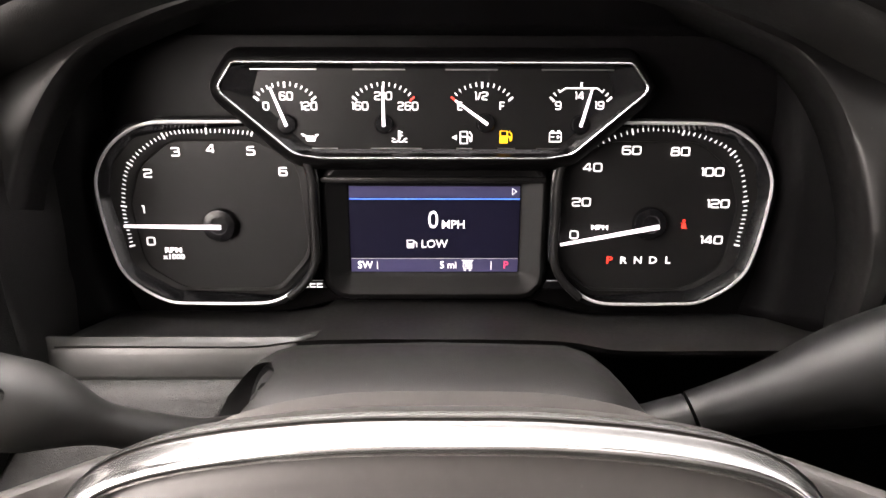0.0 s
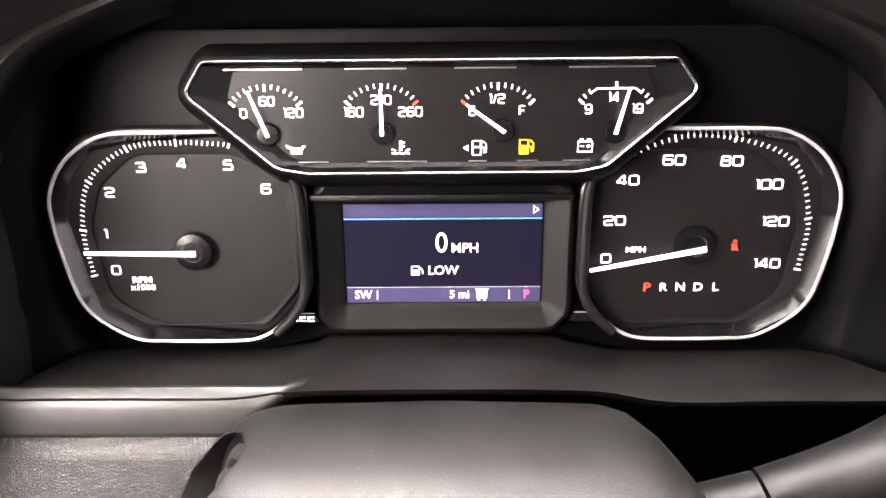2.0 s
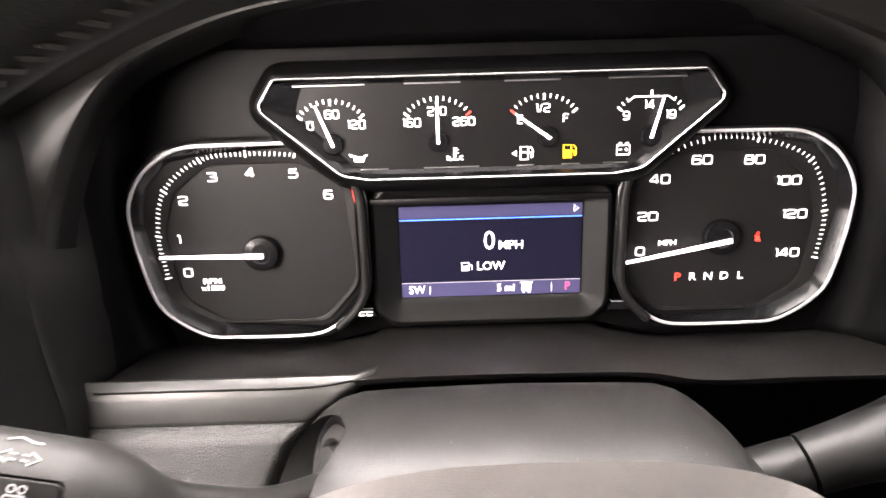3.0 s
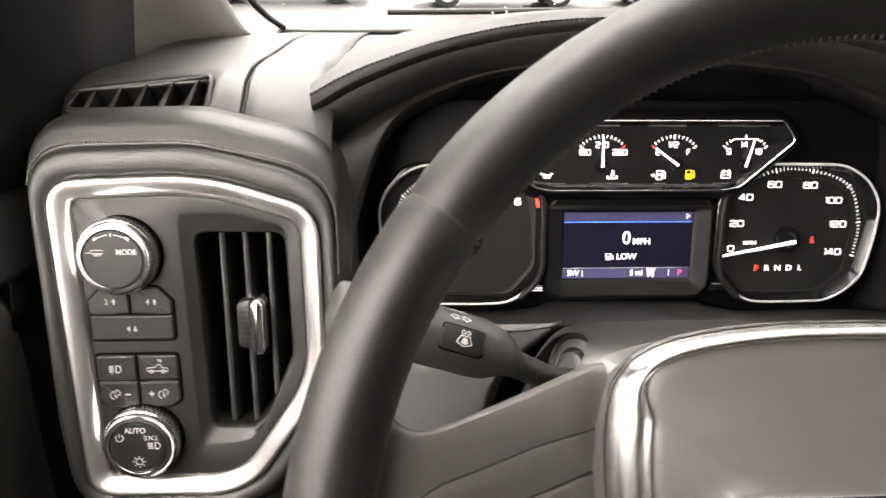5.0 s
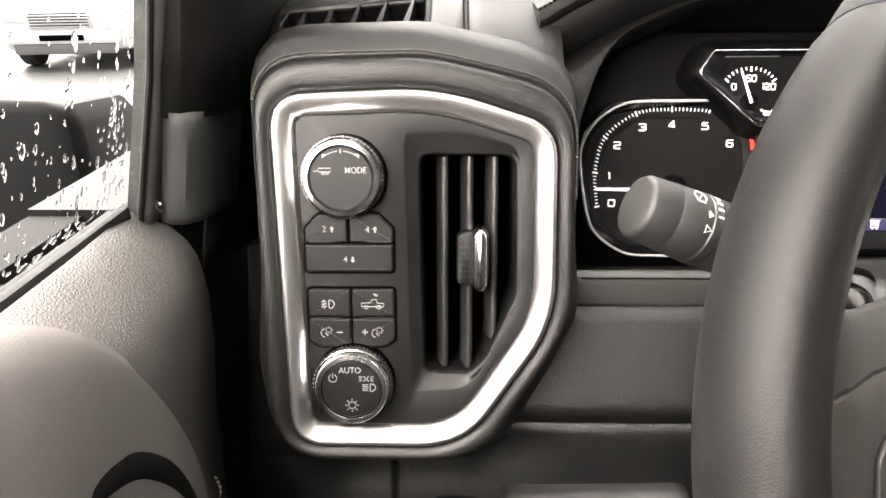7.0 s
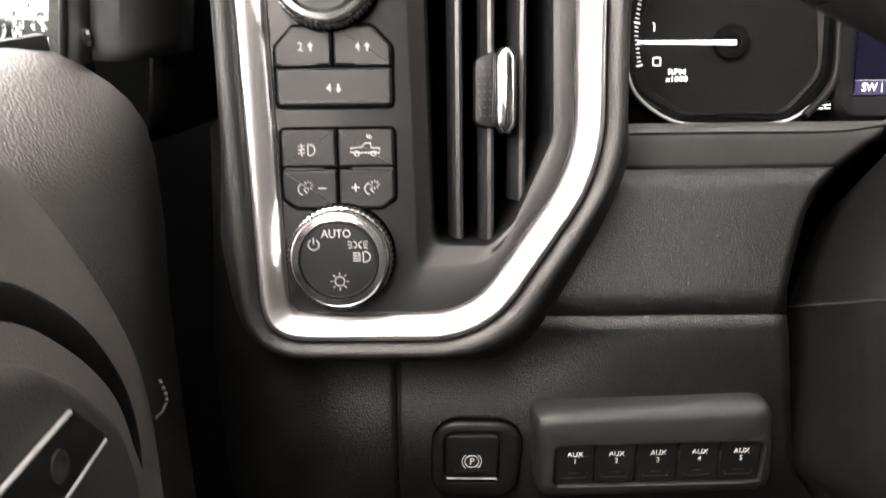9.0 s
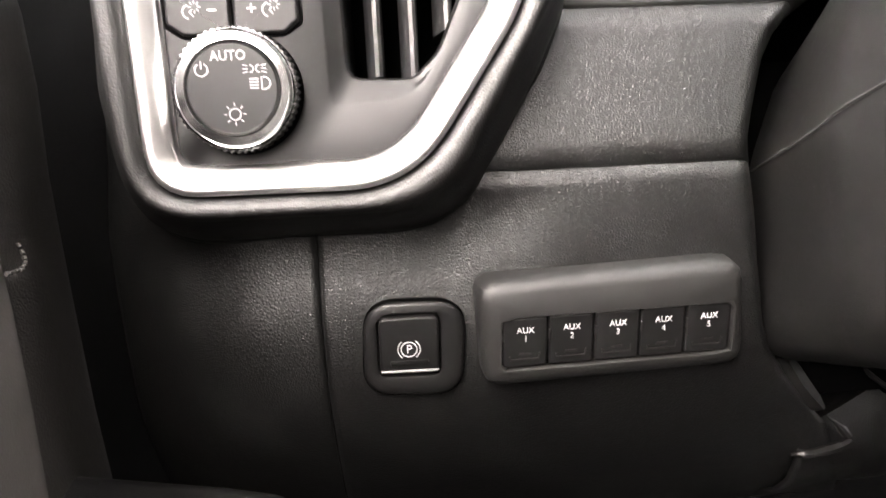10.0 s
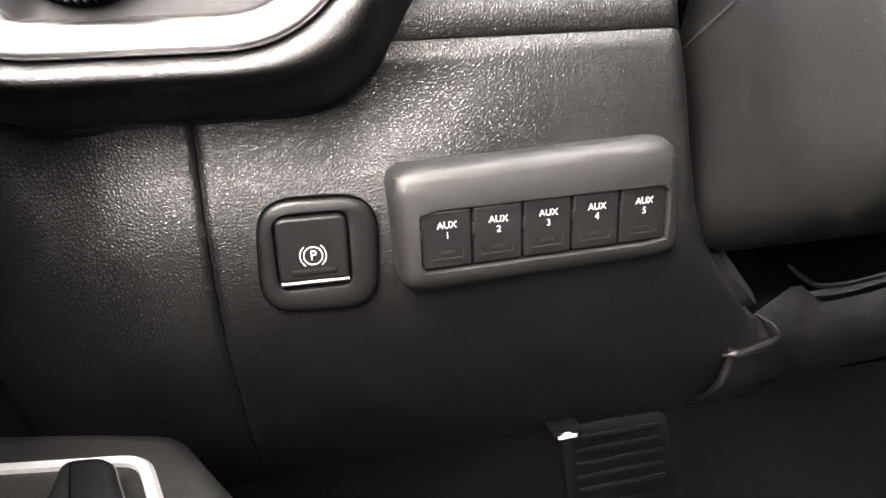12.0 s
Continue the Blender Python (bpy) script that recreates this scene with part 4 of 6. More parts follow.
part("fuel_icon", b, LIT, screen)
part("arrow_icon", stroke([(35.0, 31.0), (35.0, 34.6), (37.2, 32.8)], 0.5, 2.8, closed=True), LIT, screen)
b = stroke([(8.6, -10.6), (8.6, -7.2), (13.4, -7.2), (13.4, -10.6)], 0.35, 2.8, closed=True)
letters("360", 11.0, -8.9, 2.8, 2.0, 0.9, 0.0, b), stroke([(7.8, -6.2), (14.2, -6.2)], 0.4, 2.8, b), stroke([(9, -11.6), (10, -11.6)], 0.6, 2.8, b), stroke([(12, -11.6), (13, -11.6)], 0.6, 2.8, b)
part("trip_icon", b, LIT, screen)
part("screen_gear", letters("P", 32.4, -8.9, 2.8, 4.2, 0.95, 0.06), LIT_PINK, screen)
frame_line = outline([(-54.6, -13.2, 1.5), (39.7, -13.2, 1.5), (39.7, 36.2, 1.5), (-54.6, 36.2, 1.5)], 3)
part("screen_surround", sweep(frame_line, [(0, 2.4), (0.6, 3.2), (3.0, 4.0), (9.0, 7.5), (11.0, 8.3), (13.0, 7.6), (15.0, 4.5), (16.5, -1.0)]), SURROUND, screen, "satin black surround")
part("surround_ledge", box(-68, 38.5, 4, 52, 41.5, 10.5, 1), SURROUND, screen)
# maker's plaque in the lower left corner, lettering left out as plain shapes, and its mirrored blank on the right
for name, sgn in (("plaque", 1), ("plaque", -1)):
    at = lambda x: x if sgn > 0 else -14.5 - x
    b = patch([(at(-83.5), -21.4), (at(-79.8), -16.6), (at(-69.4), -16.4), (at(-67.4), -20.8)][::sgn], 3.0, height=4.6)
    plaque = part(name, b, GLOSS, cluster)
    part("plaque_edge", stroke([(at(-84.2), -21.0), (at(-80.0), -16.5), (at(-69.2), -16.3)], 0.35, 7.6), RIM_CHROME, plaque, "thin chrome edge")
b = bmesh.new()
for x in (-80.6, -76.7, -72.8):
    stroke([(x, -18.2), (x + 3.2, -18.2)], 0.7, 8.0, b), stroke([(x, -20.0), (x + 3.2, -20.0)], 0.7, 8.0, b), stroke([(x + 0.3, -20.0), (x + 0.3, -18.2)], 0.6, 8.0, b)
part("plaque_mark", b, LIT, cluster)


# ---------------------------------------------------------------- light switch pod with air vent
N = 144
MIDX, MIDY = 32, -10
CH = outline([(-37, 83, 18), (46, 86, 140), (106, 67, 22), (107.2, -34, 75), (60, -103.5, 46), (-32.5, -103, 18)][::-1], 9)
OUTER = outline([(-47, 106, 30), (40, 108, 80), (117, 91, 36), (119, -32, 40), (73, -113.5, 36), (-42, -113.5, 34), (-48.5, -60, 60)][::-1], 7)
pod = thing("light_switch_pod", POD, "padded black dash pod with chrome rim, light switches and air vent", "switch panel")


def ring(line, w):
    return flat(polar(line, N, MIDX, MIDY), w)


pads = [ring(offset(CH, -1), -4), ring(offset(CH, 0.5), 1.5), ring(offset(CH, 2.2), 4.2), ring(offset(CH, 5), 5.6)]
for t, w, dip in ((0.30, 5.8, 0), (0.45, 5.4, 0), (0.55, 4.6, 0.2), (0.60, 4.0, 1.0), (0.63, 3.7, 1.9), (0.66, 3.2, 1.0), (0.70, 2.6, 0), (0.80, 0.4, -1.8), (0.92, -4.0, -4.6)):
    a, b2 = polar(offset(CH, 5), N, MIDX, MIDY), polar(OUTER, N, MIDX, MIDY)
    pads.append([(p[0] + (q[0] - p[0]) * t, p[1] + (q[1] - p[1]) * t, w - dip * max(0.0, min(1.0, (p[1] - 5) / 40))) for p, q in zip(a, b2)])


def flared(d, w, lift=0.0, high=None):
    """The outer edge grown by d towards the foot of the pod, and by lift, at the height high, along its top."""
    out = []
    for p, q in zip(polar(OUTER, N, MIDX, MIDY), polar(offset(OUTER, d), N, MIDX, MIDY)):
        t = 0.25 + 0.75 * max(0.0, min(1.0, (10 - p[1]) / 70))
        k = max(0.0, min(1.0, (p[1] - 30) / 50))
        out.append((p[0] + (q[0] - p[0]) * t, p[1] + (q[1] - p[1]) * t + lift * k, w + ((w if high is None else high) - w) * k))
    return out


pads += [flared(2.0, -8, 3.0, -1.0), flared(4.6, -12.5, 6.0, -3.6), flared(7.0, -17.5, 8.5, -8), flared(8.6, -21.5, 10.0, -12.5), flared(8.3, -23.6, 10.6, -15.5), flared(7.0, -24.6, 11.0, -18), flared(9.0, -25.5, 11.2, -21), flared(11.0, -28.5, 11.3, -26), flared(11.6, -33, 11.3, -33), flared(12, -60, 11), flared(12, -80, 11)]
part("padded_surround", loft(pads), PAD, pod)
# stitched seam over its top
stitches = bmesh.new()
a, b2 = polar(offset(CH, 5), 720, MIDX, MIDY), polar(OUTER, 720, MIDX, MIDY)
top = [between(p, q, 0.80) for p, q in zip(a, b2)]
top = [p for p in top if p[1] > 30 and not (p[0] < -30 and p[1] < 80)]
top = resample(sorted(top, key=lambda p: -math.atan2(p[1] - MIDY, p[0] - MIDX)), 110, closed=False)
for i in range(0, 109):
    a, b2 = top[i], between(top[i], top[i + 1], 0.66)
    tube([(a[0], a[1], 2.9), (b2[0], b2[1], 2.9)], 0.6, 5, bm=stitches)
part("stitching", stitches, DARK_THREAD, pod, "dark grey thread stitching")
part("chrome_trim", loft([ring(offset(CH, d), w) for d, w in ((0.6, 0.0), (0.4, 3.6), (-0.3, 5.0), (-1.2, 5.5), (-2.4, 5.4), (-4.4, 4.6), (-6.6, 3.4), (-8.6, 2.0), (-9.8, 0.6), (-10.5, -1.6), (-10.8, -5))]), SATIN, pod, "wide satin chrome trim", 60)
VENT = outline([(36.6, 53.5, 6), (86.3, 53.0, 7), (87.6, -20, 16), (72, -55, 14), (62.5, -64.5, 6), (38.6, -64, 6)][::-1], 5)
SCOOP = outline([(27, 66, 4), (60, 67, 60), (91, 58, 12), (92.5, -23, 40), (66, -74, 24), (30, -76, 4)][::-1], 6)
CX, CY = 62, -4
face_loops = [flat(polar(offset(CH, -10.3), N, CX, CY), -1.2), flat(polar(offset(CH, -11.2), N, CX, CY), -0.6)]
for d, w in ((0, -0.6), (-1.4, -1.2)):
    face_loops.append(flat(polar(offset(SCOOP, d - 1.5), N, CX, CY), w))
for d, w in ((2.5, -3.4), (0.8, -4.0), (0.0, -5.2), (-0.4, -8), (-0.4, -60)):
    face_loops.append(flat(polar(offset(VENT, d), N, CX, CY), w))
part("faceplate", loft(face_loops), FACE, pod, "smooth charcoal faceplate", 30)
vent = part("vent_duct", prism(offset(VENT, 3), -64, -56, 1), VOID, pod)
for x, top_v, low_v in ((50.2, 52, -63), (63.4, 52, -64), (76.6, 52, -47)):
    loops = []
    for v in (top_v, (top_v + low_v) / 2, low_v):
        loops.append([(x + 1.6, v, -44), (x + 1.6, v, -13), (x + 1.0, v, -10.4), (x - 0.2, v, -9.6), (x - 1.6, v, -10.2), (x - 2.6, v, -12.6), (x - 5.2, v, -24), (x - 4.0, v, -44)])
    part("slat", loft(loops, caps=(True, True)), SLAT, vent)
# thumb tab on the middle slat
tab = part("thumb_tab", prism(outline([(56.0, -15.5, 4), (66, -17, 3), (66, 14.5, 3), (56.0, 12, 5)]), -14, -5.5, 2.5), BUTTON, vent, "ribbed black thumb tab")
dots = bmesh.new()
for i in range(3):
    for j in range(7):
        lathe([(0.45, -5.7), (0.4, -5.2), (0.15, -5.05)], 6, 58.2 + i * 2.2, -11.5 + j * 3.2, bm=dots)
part("grip_dots", dots, SLAT, tab)
part("tab_trim", loft([flat(offset(outline([(64.2, -15, 2), (67, -19, 2), (70.6, -19, 2), (73, -15, 2), (73, 11.5, 2), (70.6, 15.5, 2), (67, 15.5, 2), (64.2, 11.5, 2)], 3), d), w) for d, w in ((0, -14), (0, -4.5), (-0.6, -2.2), (-1.6, -1.0), (-2.8, -0.6))], caps=(False, True)), KNURL, tab, "bright chrome tab trim")


def knob(x, y, r, cap_r, high, name, marks):
    k = part(name, lathe([(r * 1.03, -1.0), (r * 1.03, 2.0), (r, 2.6)], 48, x, y, caps=(False, True)), VOID, pod)
    rib = lambda j, i: (0.55 if i % 2 else -0.25) if j in (1, 2, 3) else 0.0
    part("knurled_ring", lathe([(r * 0.97, 1.0), (r, 2.2), (r * 0.99, high * 0.55), (r * 0.965, high * 0.72), (r * 0.95, high * 0.74)], 112, x, y, caps=(False, False), wave=rib), KNURL, k, "knurled chrome ring")
    part("bright_ring", lathe([(r * 0.935, high * 0.70), (r * 0.92, high * 0.86), (r * 0.88, high * 0.97), (cap_r * 1.06, high), (cap_r * 1.03, high - 0.6), (cap_r * 1.01, high - 2.0)], 72, x, y, caps=(False, False)), KNURL, k, "polished chrome ring")
    c = part("cap", lathe([(cap_r * 1.02, high - 2), (cap_r, high - 0.5), (cap_r * 0.96, high + 0.1), (cap_r * 0.5, high + 0.25)], 64, x, y), BUTTON, k, "matt black cap")
    part("print", marks(high + 0.2), PALE, c)
    return k


def mode_marks(w):
    b = letters("MODE", 6.6, 44.2 + 2.0, w, 3.0, 0.88, 0.02)
    stroke([(-14.2, 46.0), (-12.0, 46.0), (-11.6, 47.4), (-5.6, 47.4), (-5.6, 45.6), (-11.6, 45.6)], 0.4, w, b)
    for x in (-9.4, -7.4):
        stroke(arc(x, 44.9, 0.65, 0, 360, 10), 0.35, w, b)
    stroke(arc(-0.6, 41.5, 14.2, 125, 96, 10), 0.4, w, b), stroke(arc(-0.6, 41.5, 14.2, 84, 55, 10), 0.4, w, b)
    stroke([(-0.6, 54.6), (-0.6, 56.8)], 0.6, w, b)
    patch([(-9.6, 52.0), (-7.4, 54.4), (-9.8, 54.2)], w, b), patch([(8.4, 52.0), (6.2, 54.4), (8.6, 54.2)], w, b)
    return b


def light_marks(w):
    b = letters("AUTO", 0.8, -57.0, w, 3.2, 0.92, 0.03)
    stroke(arc(-8.2, -61.2, 2.1, 120, 420, 14), 0.45, w, b), stroke([(-8.2, -58.4), (-8.2, -61.0)], 0.45, w, b)
    for s in (-1, 1):
        stroke(arc(9.2 + s * 1.6, -61.4, 1.2, -90 * s + 90 + 90, -90 * s + 270 + 90, 8), 0.4, w, b)
        for dy in (-0.9, 0, 0.9):
            stroke([(9.2 + s * 2.2, -61.4 + dy), (9.2 + s * 3.9, -61.4 + dy * 1.5)], 0.32, w, b)
    stroke(arc(12.0, -66.2, 2.0, -90, 90, 8) + [(11.2, -64.2), (11.2, -68.2)], 0.42, w, b, closed=True)
    for dy in (-1.5, -0.5, 0.5, 1.5):
        stroke([(7.2, -66.2 + dy), (10.2, -66.2 + dy)], 0.45, w, b)
    stroke(arc(1.6, -76.0, 1.9, 0, 360, 14), 0.45, w, b)
    for k in range(8):
        a = radians(45 * k)
        stroke([(1.6 + 2.6 * math.cos(a), -76 + 2.6 * math.sin(a)), (1.6 + 3.7 * math.cos(a), -76 + 3.7 * math.sin(a))], 0.42, w, b)
    return b


knob(-0.9, 42.4, 21.0, 15.6, 13.0, "mode_knob", mode_marks)
knob(1.3, -67.6, 21.2, 15.2, 12.5, "headlight_knob", light_marks)


def key(name, corners, mark, lip=True):
    line = outline(corners, 4)
    k = part(name, loft([flat(line, -2.0), flat(line, 0.8), flat(offset(line, -0.5), 1.5), flat(offset(line, -1.0), 1.7)], caps=(False, True)), BUTTON, pod, "black push button", 12)
    if mark:
        part("print", mark(1.75), PALE, k)
    return k


def arrow(x, y, up, w, b):
    s = 1 if up else -1
    stroke([(x, y - 1.6 * s), (x, y + 0.2 * s)], 0.9, w, b)
    patch([(x - 1.3, y + 0.2 * s), (x + 1.3, y + 0.2 * s), (x, y + 1.8 * s)][::s], w, b)
    return b


wells = bmesh.new()
for corners in ([(-23.6, -8.4, 3), (24.4, -8.4, 3), (24.4, 16, 4), (16, 24.4, 3), (-15.6, 24.4, 3), (-23.6, 16, 4)], [(-23, -45, 3), (-17, -49, 3), (18, -49, 3), (24.6, -45, 3), (24.6, -15.2, 3), (-23, -15.2, 3)]):
    prism(outline(corners, 3), -2.4, -0.1, 0.1, 1, back=False, bm=wells)
part("button_well", wells, VOID, pod)
key("drive_button", [(-22.4, 8.4, 1), (-0.2, 8.4, 1), (-0.2, 23.4, 1), (-15.4, 23.4, 2), (-22.4, 15.8, 3)], lambda w: arrow(2.4 - 10.6, 15.4, True, w, letters("2", -12.2, 15.4, w, 3.2, 0.95, 0.04)))
key("drive_button", [(0.8, 8.4, 1), (23.2, 8.4, 1), (23.2, 15.8, 3), (15.8, 23.4, 2), (0.8, 23.4, 1)], lambda w: arrow(14.0, 15.2, True, w, letters("4", 10.2, 15.2, w, 3.2, 0.95, 0.04)))
key("drive_button", [(-22.4, -7.2, 2.5), (23.2, -7.2, 2.5), (23.2, 7.4, 1), (-22.4, 7.4, 1)], lambda w: arrow(2.2, -0.4, False, w, letters("4", -1.6, -0.4, w, 3.2, 0.95, 0.04)))


def fog_mark(w):
    b = stroke(arc(-10.4, -24.4, 2.2, -90, 90, 8) + [(-11.0, -22.2), (-11.0, -26.6)], 0.45, w, closed=True)
    for dy in (-1.4, 0, 1.4):
        stroke([(-15.0, -24.4 + dy), (-12.2, -24.1 + dy)], 0.45, w, b)
    return stroke([(-13.8, -22), (-13.2, -24), (-13.9, -25), (-13.3, -27)], 0.4, w, b)


def bed_mark(w):
    b = stroke([(6.0, -25.6), (6.2, -23.8), (10.6, -23.6), (12.0, -21.9), (14.2, -21.9), (14.4, -23.8), (17.8, -23.9), (17.8, -25.8)], 0.45, w, closed=True)
    for x in (8.6, 15.2):
        stroke(arc(x, -26.0, 1.0, 0, 360, 10), 0.4, w, b)
    for a in (40, 70, 100):
        stroke([(13.2 + 1.0 * math.cos(radians(a)), -20.8 + math.sin(radians(a))), (13.2 + 2.4 * math.cos(radians(a)), -20.8 + 2.4 * math.sin(radians(a)))], 0.45, w, b)
    return b


def dim_mark(x, w, b):
    stroke(arc(x, -40.2, 2.3, 100, 260, 8), 0.45, w, b)
    stroke([(x, -40.2), (x + 1.4, -41.8)], 0.45, w, b)
    for k in range(8):
        a = radians(45 * k)
        stroke([(x + 1.8 + 1.0 * math.cos(a), -38.6 + 1.0 * math.sin(a)), (x + 1.8 + 2.1 * math.cos(a), -38.6 + 2.1 * math.sin(a))], 0.35, w, b)
    return b


key("fog_light_button", [(-21.8, -31.4, 1), (0.2, -31.4, 1), (0.2, -16.4, 1), (-21.8, -16.4, 2.5)], fog_mark)
key("bed_light_button", [(1.2, -31.4, 1), (23.4, -31.4, 1), (23.4, -16.4, 2.5), (1.2, -16.4, 1)], bed_mark)
key("dimmer_button", [(-21.8, -44.0, 2), (-16.6, -48.0, 2), (0.2, -48.0, 1), (0.2, -32.4, 1), (-21.8, -32.4, 1)], lambda w: dim_mark(-13.4, w, stroke([(-7.4, -39.8), (-4.2, -39.8)], 0.6, w)))
key("dimmer_button", [(1.2, -48.0, 1), (18.4, -48.0, 2), (23.4, -44.0, 2), (23.4, -32.4, 1), (1.2, -32.4, 1)], lambda w: dim_mark(13.6, w, stroke([(7.6, -41.2), (7.6, -38.0)], 0.6, w, stroke([(6.0, -39.6), (9.2, -39.6)], 0.6, w))))
for x0, x1, y in ((-20, -6.5, 8.9), (9, 22, 8.9), (-20.6, -5, -32.0), (6.5, 22.6, -32.0), (-19.5, 20.5, -5.6)):
    part("button_ridge", tube([(x0, y, 1.5), (x1, y, 1.5)], 0.55, 6), SMOOTH, pod)

# ---------------------------------------------------------------- window defroster vent on the dash top
defroster = thing("defroster_vent", DASH, "black slotted side window vent in the dash top", "air vent")
corners3 = [Vector((-361, 272, 86.5)), Vector((-281, 260, 84)), Vector((-281, 272.5, 105)), Vector((-357, 274, 98.5))]
origin = (corners3[0] + corners3[1] + corners3[2] + corners3[3]) / 4
ux = (corners3[1] - corners3[0] + corners3[2] - corners3[3]).normalized()
un = ux.cross((corners3[3] - corners3[0] + corners3[2] - corners3[1])).normalized()
uy = un.cross(ux)
place = Matrix((ux, uy, un)).transposed().to_4x4()
place.translation = origin * MM
vline = outline([((c - origin).dot(ux), (c - origin).dot(uy), 2.5) for c in corners3], 4)


def placed(bm):
    for v in bm.verts:
        v.co = place @ v.co
    return bm


part("vent_frame", placed(sweep(vline, [(-0.2, -14), (0.0, 0.2), (0.8, 1.0), (2.2, 0.9), (3.4, 0.0), (3.6, -4)])), SURROUND, defroster)
part("vent_floor", placed(prism(offset(vline, 0.5), -16, -13, 0.1, 1)), VOID, defroster)
for k in range(5):
    x = -32.0 + k * 15.0
    part("fin", placed(loft([[(x - 3.4, -11.5, -12), (x + 2.4, -11.5, -12), (x + 1.8, -11.5, -1.0), (x - 2.4, -11.5, -1.0)], [(x + 2.4, 10.5, -12), (x + 5.2, 10.5, -12), (x + 4.9, 10.5, -0.2), (x + 3.7, 10.5, -0.2)]], caps=(True, True))), SMOOTH, defroster)

# ---------------------------------------------------------------- auxiliary switches and parking brake
aux = thing("auxiliary_switch_bank", AUX, "black bank of five auxiliary rocker switches on the knee panel", "switches")
plate = outline([(-55.0, -20.5, 9), (56.5, -17.0, 9), (52.0, 30.0, 8), (-57.5, 26.5, 8)], 5)
win = outline([(-47.6, -11.2, 2), (48.4, -9.4, 2), (47.8, 13.0, 2), (-47.4, 11.8, 2)], 3)
n2 = 96
loops = [flat(polar(offset(plate, 0.2), n2, 0, 1), -20), flat(polar(plate, n2, 0, 1), -9), flat(polar(offset(plate, -0.6), n2, 0, 1), -5.0), flat(polar(offset(plate, -1.8), n2, 0, 1), -2.9), flat(polar(offset(plate, -3.4), n2, 0, 1), -1.6), flat(polar(offset(plate, -5.2), n2, 0, 1), -0.8),
         flat(polar(offset(win, 0.9), n2, 0, 1), 0.0), flat(polar(offset(win, 0.2), n2, 0, 1), -0.05), flat(polar(win, n2, 0, 1), -0.35), flat(polar(win, n2, 0, 1), -12)]
part("switch_bezel", loft(loops), PLATE, aux)
part("switch_well", prism(offset(win, 1.0), -10, -6, 0.2, 1), VOID, aux)
for k in range(5):
    x = -38.0 + 19.0 * k
    y = 0.6 + 0.35 * k
    sw = part("rocker_switch", prism(outline([(x - 9.2, y - 10.8, 1.2), (x + 9.2, y - 10.6, 1.2), (x + 9.2, y + 11.0, 1.2), (x - 9.2, y + 10.8, 1.2)], 3), -8, -1.2, 0.9), FACE, aux, "black rocker switch", 12)
    part("lettering", letters(str(k + 1), x + 0.3, y + 1.6, -1.25, 2.5, 0.95, 0.0, letters("AUX", x + 0.2, y + 5.4, -1.25, 2.55, 0.95, 0.0)), PRINT, sw)
    ridge = stroke([(x - 6.2, y - 5.4), (x - 6.0, y - 7.4), (x + 5.6, y - 7.2), (x + 6.2, y - 4.0)], 0.7, -1.3, height=0.6)
    patch([(x - 2.6, y - 5.6), (x + 2.8, y - 5.5), (x + 2.4, y - 4.4), (x - 2.2, y - 4.5)], -1.3, ridge, 0.35)
    part("grip_ridge", ridge, SMOOTH, sw)
    part("edge_bump", box(x - 9.6, y + 0.8, -3, x - 8.7, y + 5.0, -0.7, 0.3), SMOOTH, sw)

brake = thing("parking_brake_switch", AUX, "black parking brake pull switch with a chrome lip", "switch")
ring_line = outline([(-105.0, -23.5, 13), (-63.2, -26.0, 13), (-60.6, 16.8, 14), (-102.6, 18.2, 14)], 8)
cup = outline([(-98.2, -15.2, 4), (-72.0, -15.6, 4), (-71.6, 12.6, 4), (-97.8, 12.8, 4)], 5)
part("brake_bezel", loft([flat(polar(offset(ring_line, 0.2), n2, -84, -1), -26), flat(polar(ring_line, n2, -84, -1), -11.2), flat(polar(offset(ring_line, -0.6), n2, -84, -1), -10.3), flat(polar(offset(ring_line, -1.6), n2, -84, -1), -9.8), flat(polar(offset(ring_line, -4.0), n2, -84, -1), -9.5), flat(polar(offset(cup, 1.0), n2, -84, -1), -9.6), flat(polar(offset(cup, 0.3), n2, -84, -1), -9.9), flat(polar(cup, n2, -84, -1), -10.6), flat(polar(cup, n2, -84, -1), -20)]), FACE, brake)
part("bezel_gap", sweep(offset(ring_line, 0.1), [(0.0, -14), (0.0, -11.6), (0.3, -11.4), (0.35, -14)]), VOID, brake)
part("cup_floor", prism(offset(cup, 0.8), -24, -18, 0.2, 1), VOID, brake)
paddle = outline([(-97.2, -11.6, 1.0), (-72.8, -12.0, 1.0), (-72.3, 11.8, 3.5), (-97.0, 12.0, 3.5)], 4)
lever = part("paddle", prism(paddle, -16, -8.0, 1.0), FACE, brake, sharp=12)
part("chrome_lip", loft([[(-97.0, -11.5, -8.2), (-97.0, -12.3, -8.0), (-97.0, -14.6, -11.5), (-97.0, -14.6, -15), (-97.0, -11.0, -15)], [(-73.0, -11.9, -8.2), (-73.0, -12.7, -8.0), (-73.0, -14.9, -11.5), (-73.0, -14.9, -15), (-73.0, -11.4, -15)]], caps=(True, True)), SILVER, lever, "bright chrome lip")
part("finger_ridge", box(-93.0, -9.4, -8.8, -77.0, -7.0, -7.4, 0.7), BUTTON, lever)
b = stroke(arc(-85, -2.2, 3.3, 0, 360, 20), 0.38, -8.0, closed=False)
stroke(arc(-85, -2.2, 4.6, 128, 232, 8), 0.36, -8.0, b), stroke(arc(-85, -2.2, 4.6, -52, 52, 8), 0.36, -8.0, b)
letters("P", -84.9, -2.2, -8.0, 3.6, 0.95, 0.0, b)
part("print", b, PRINT, lever)

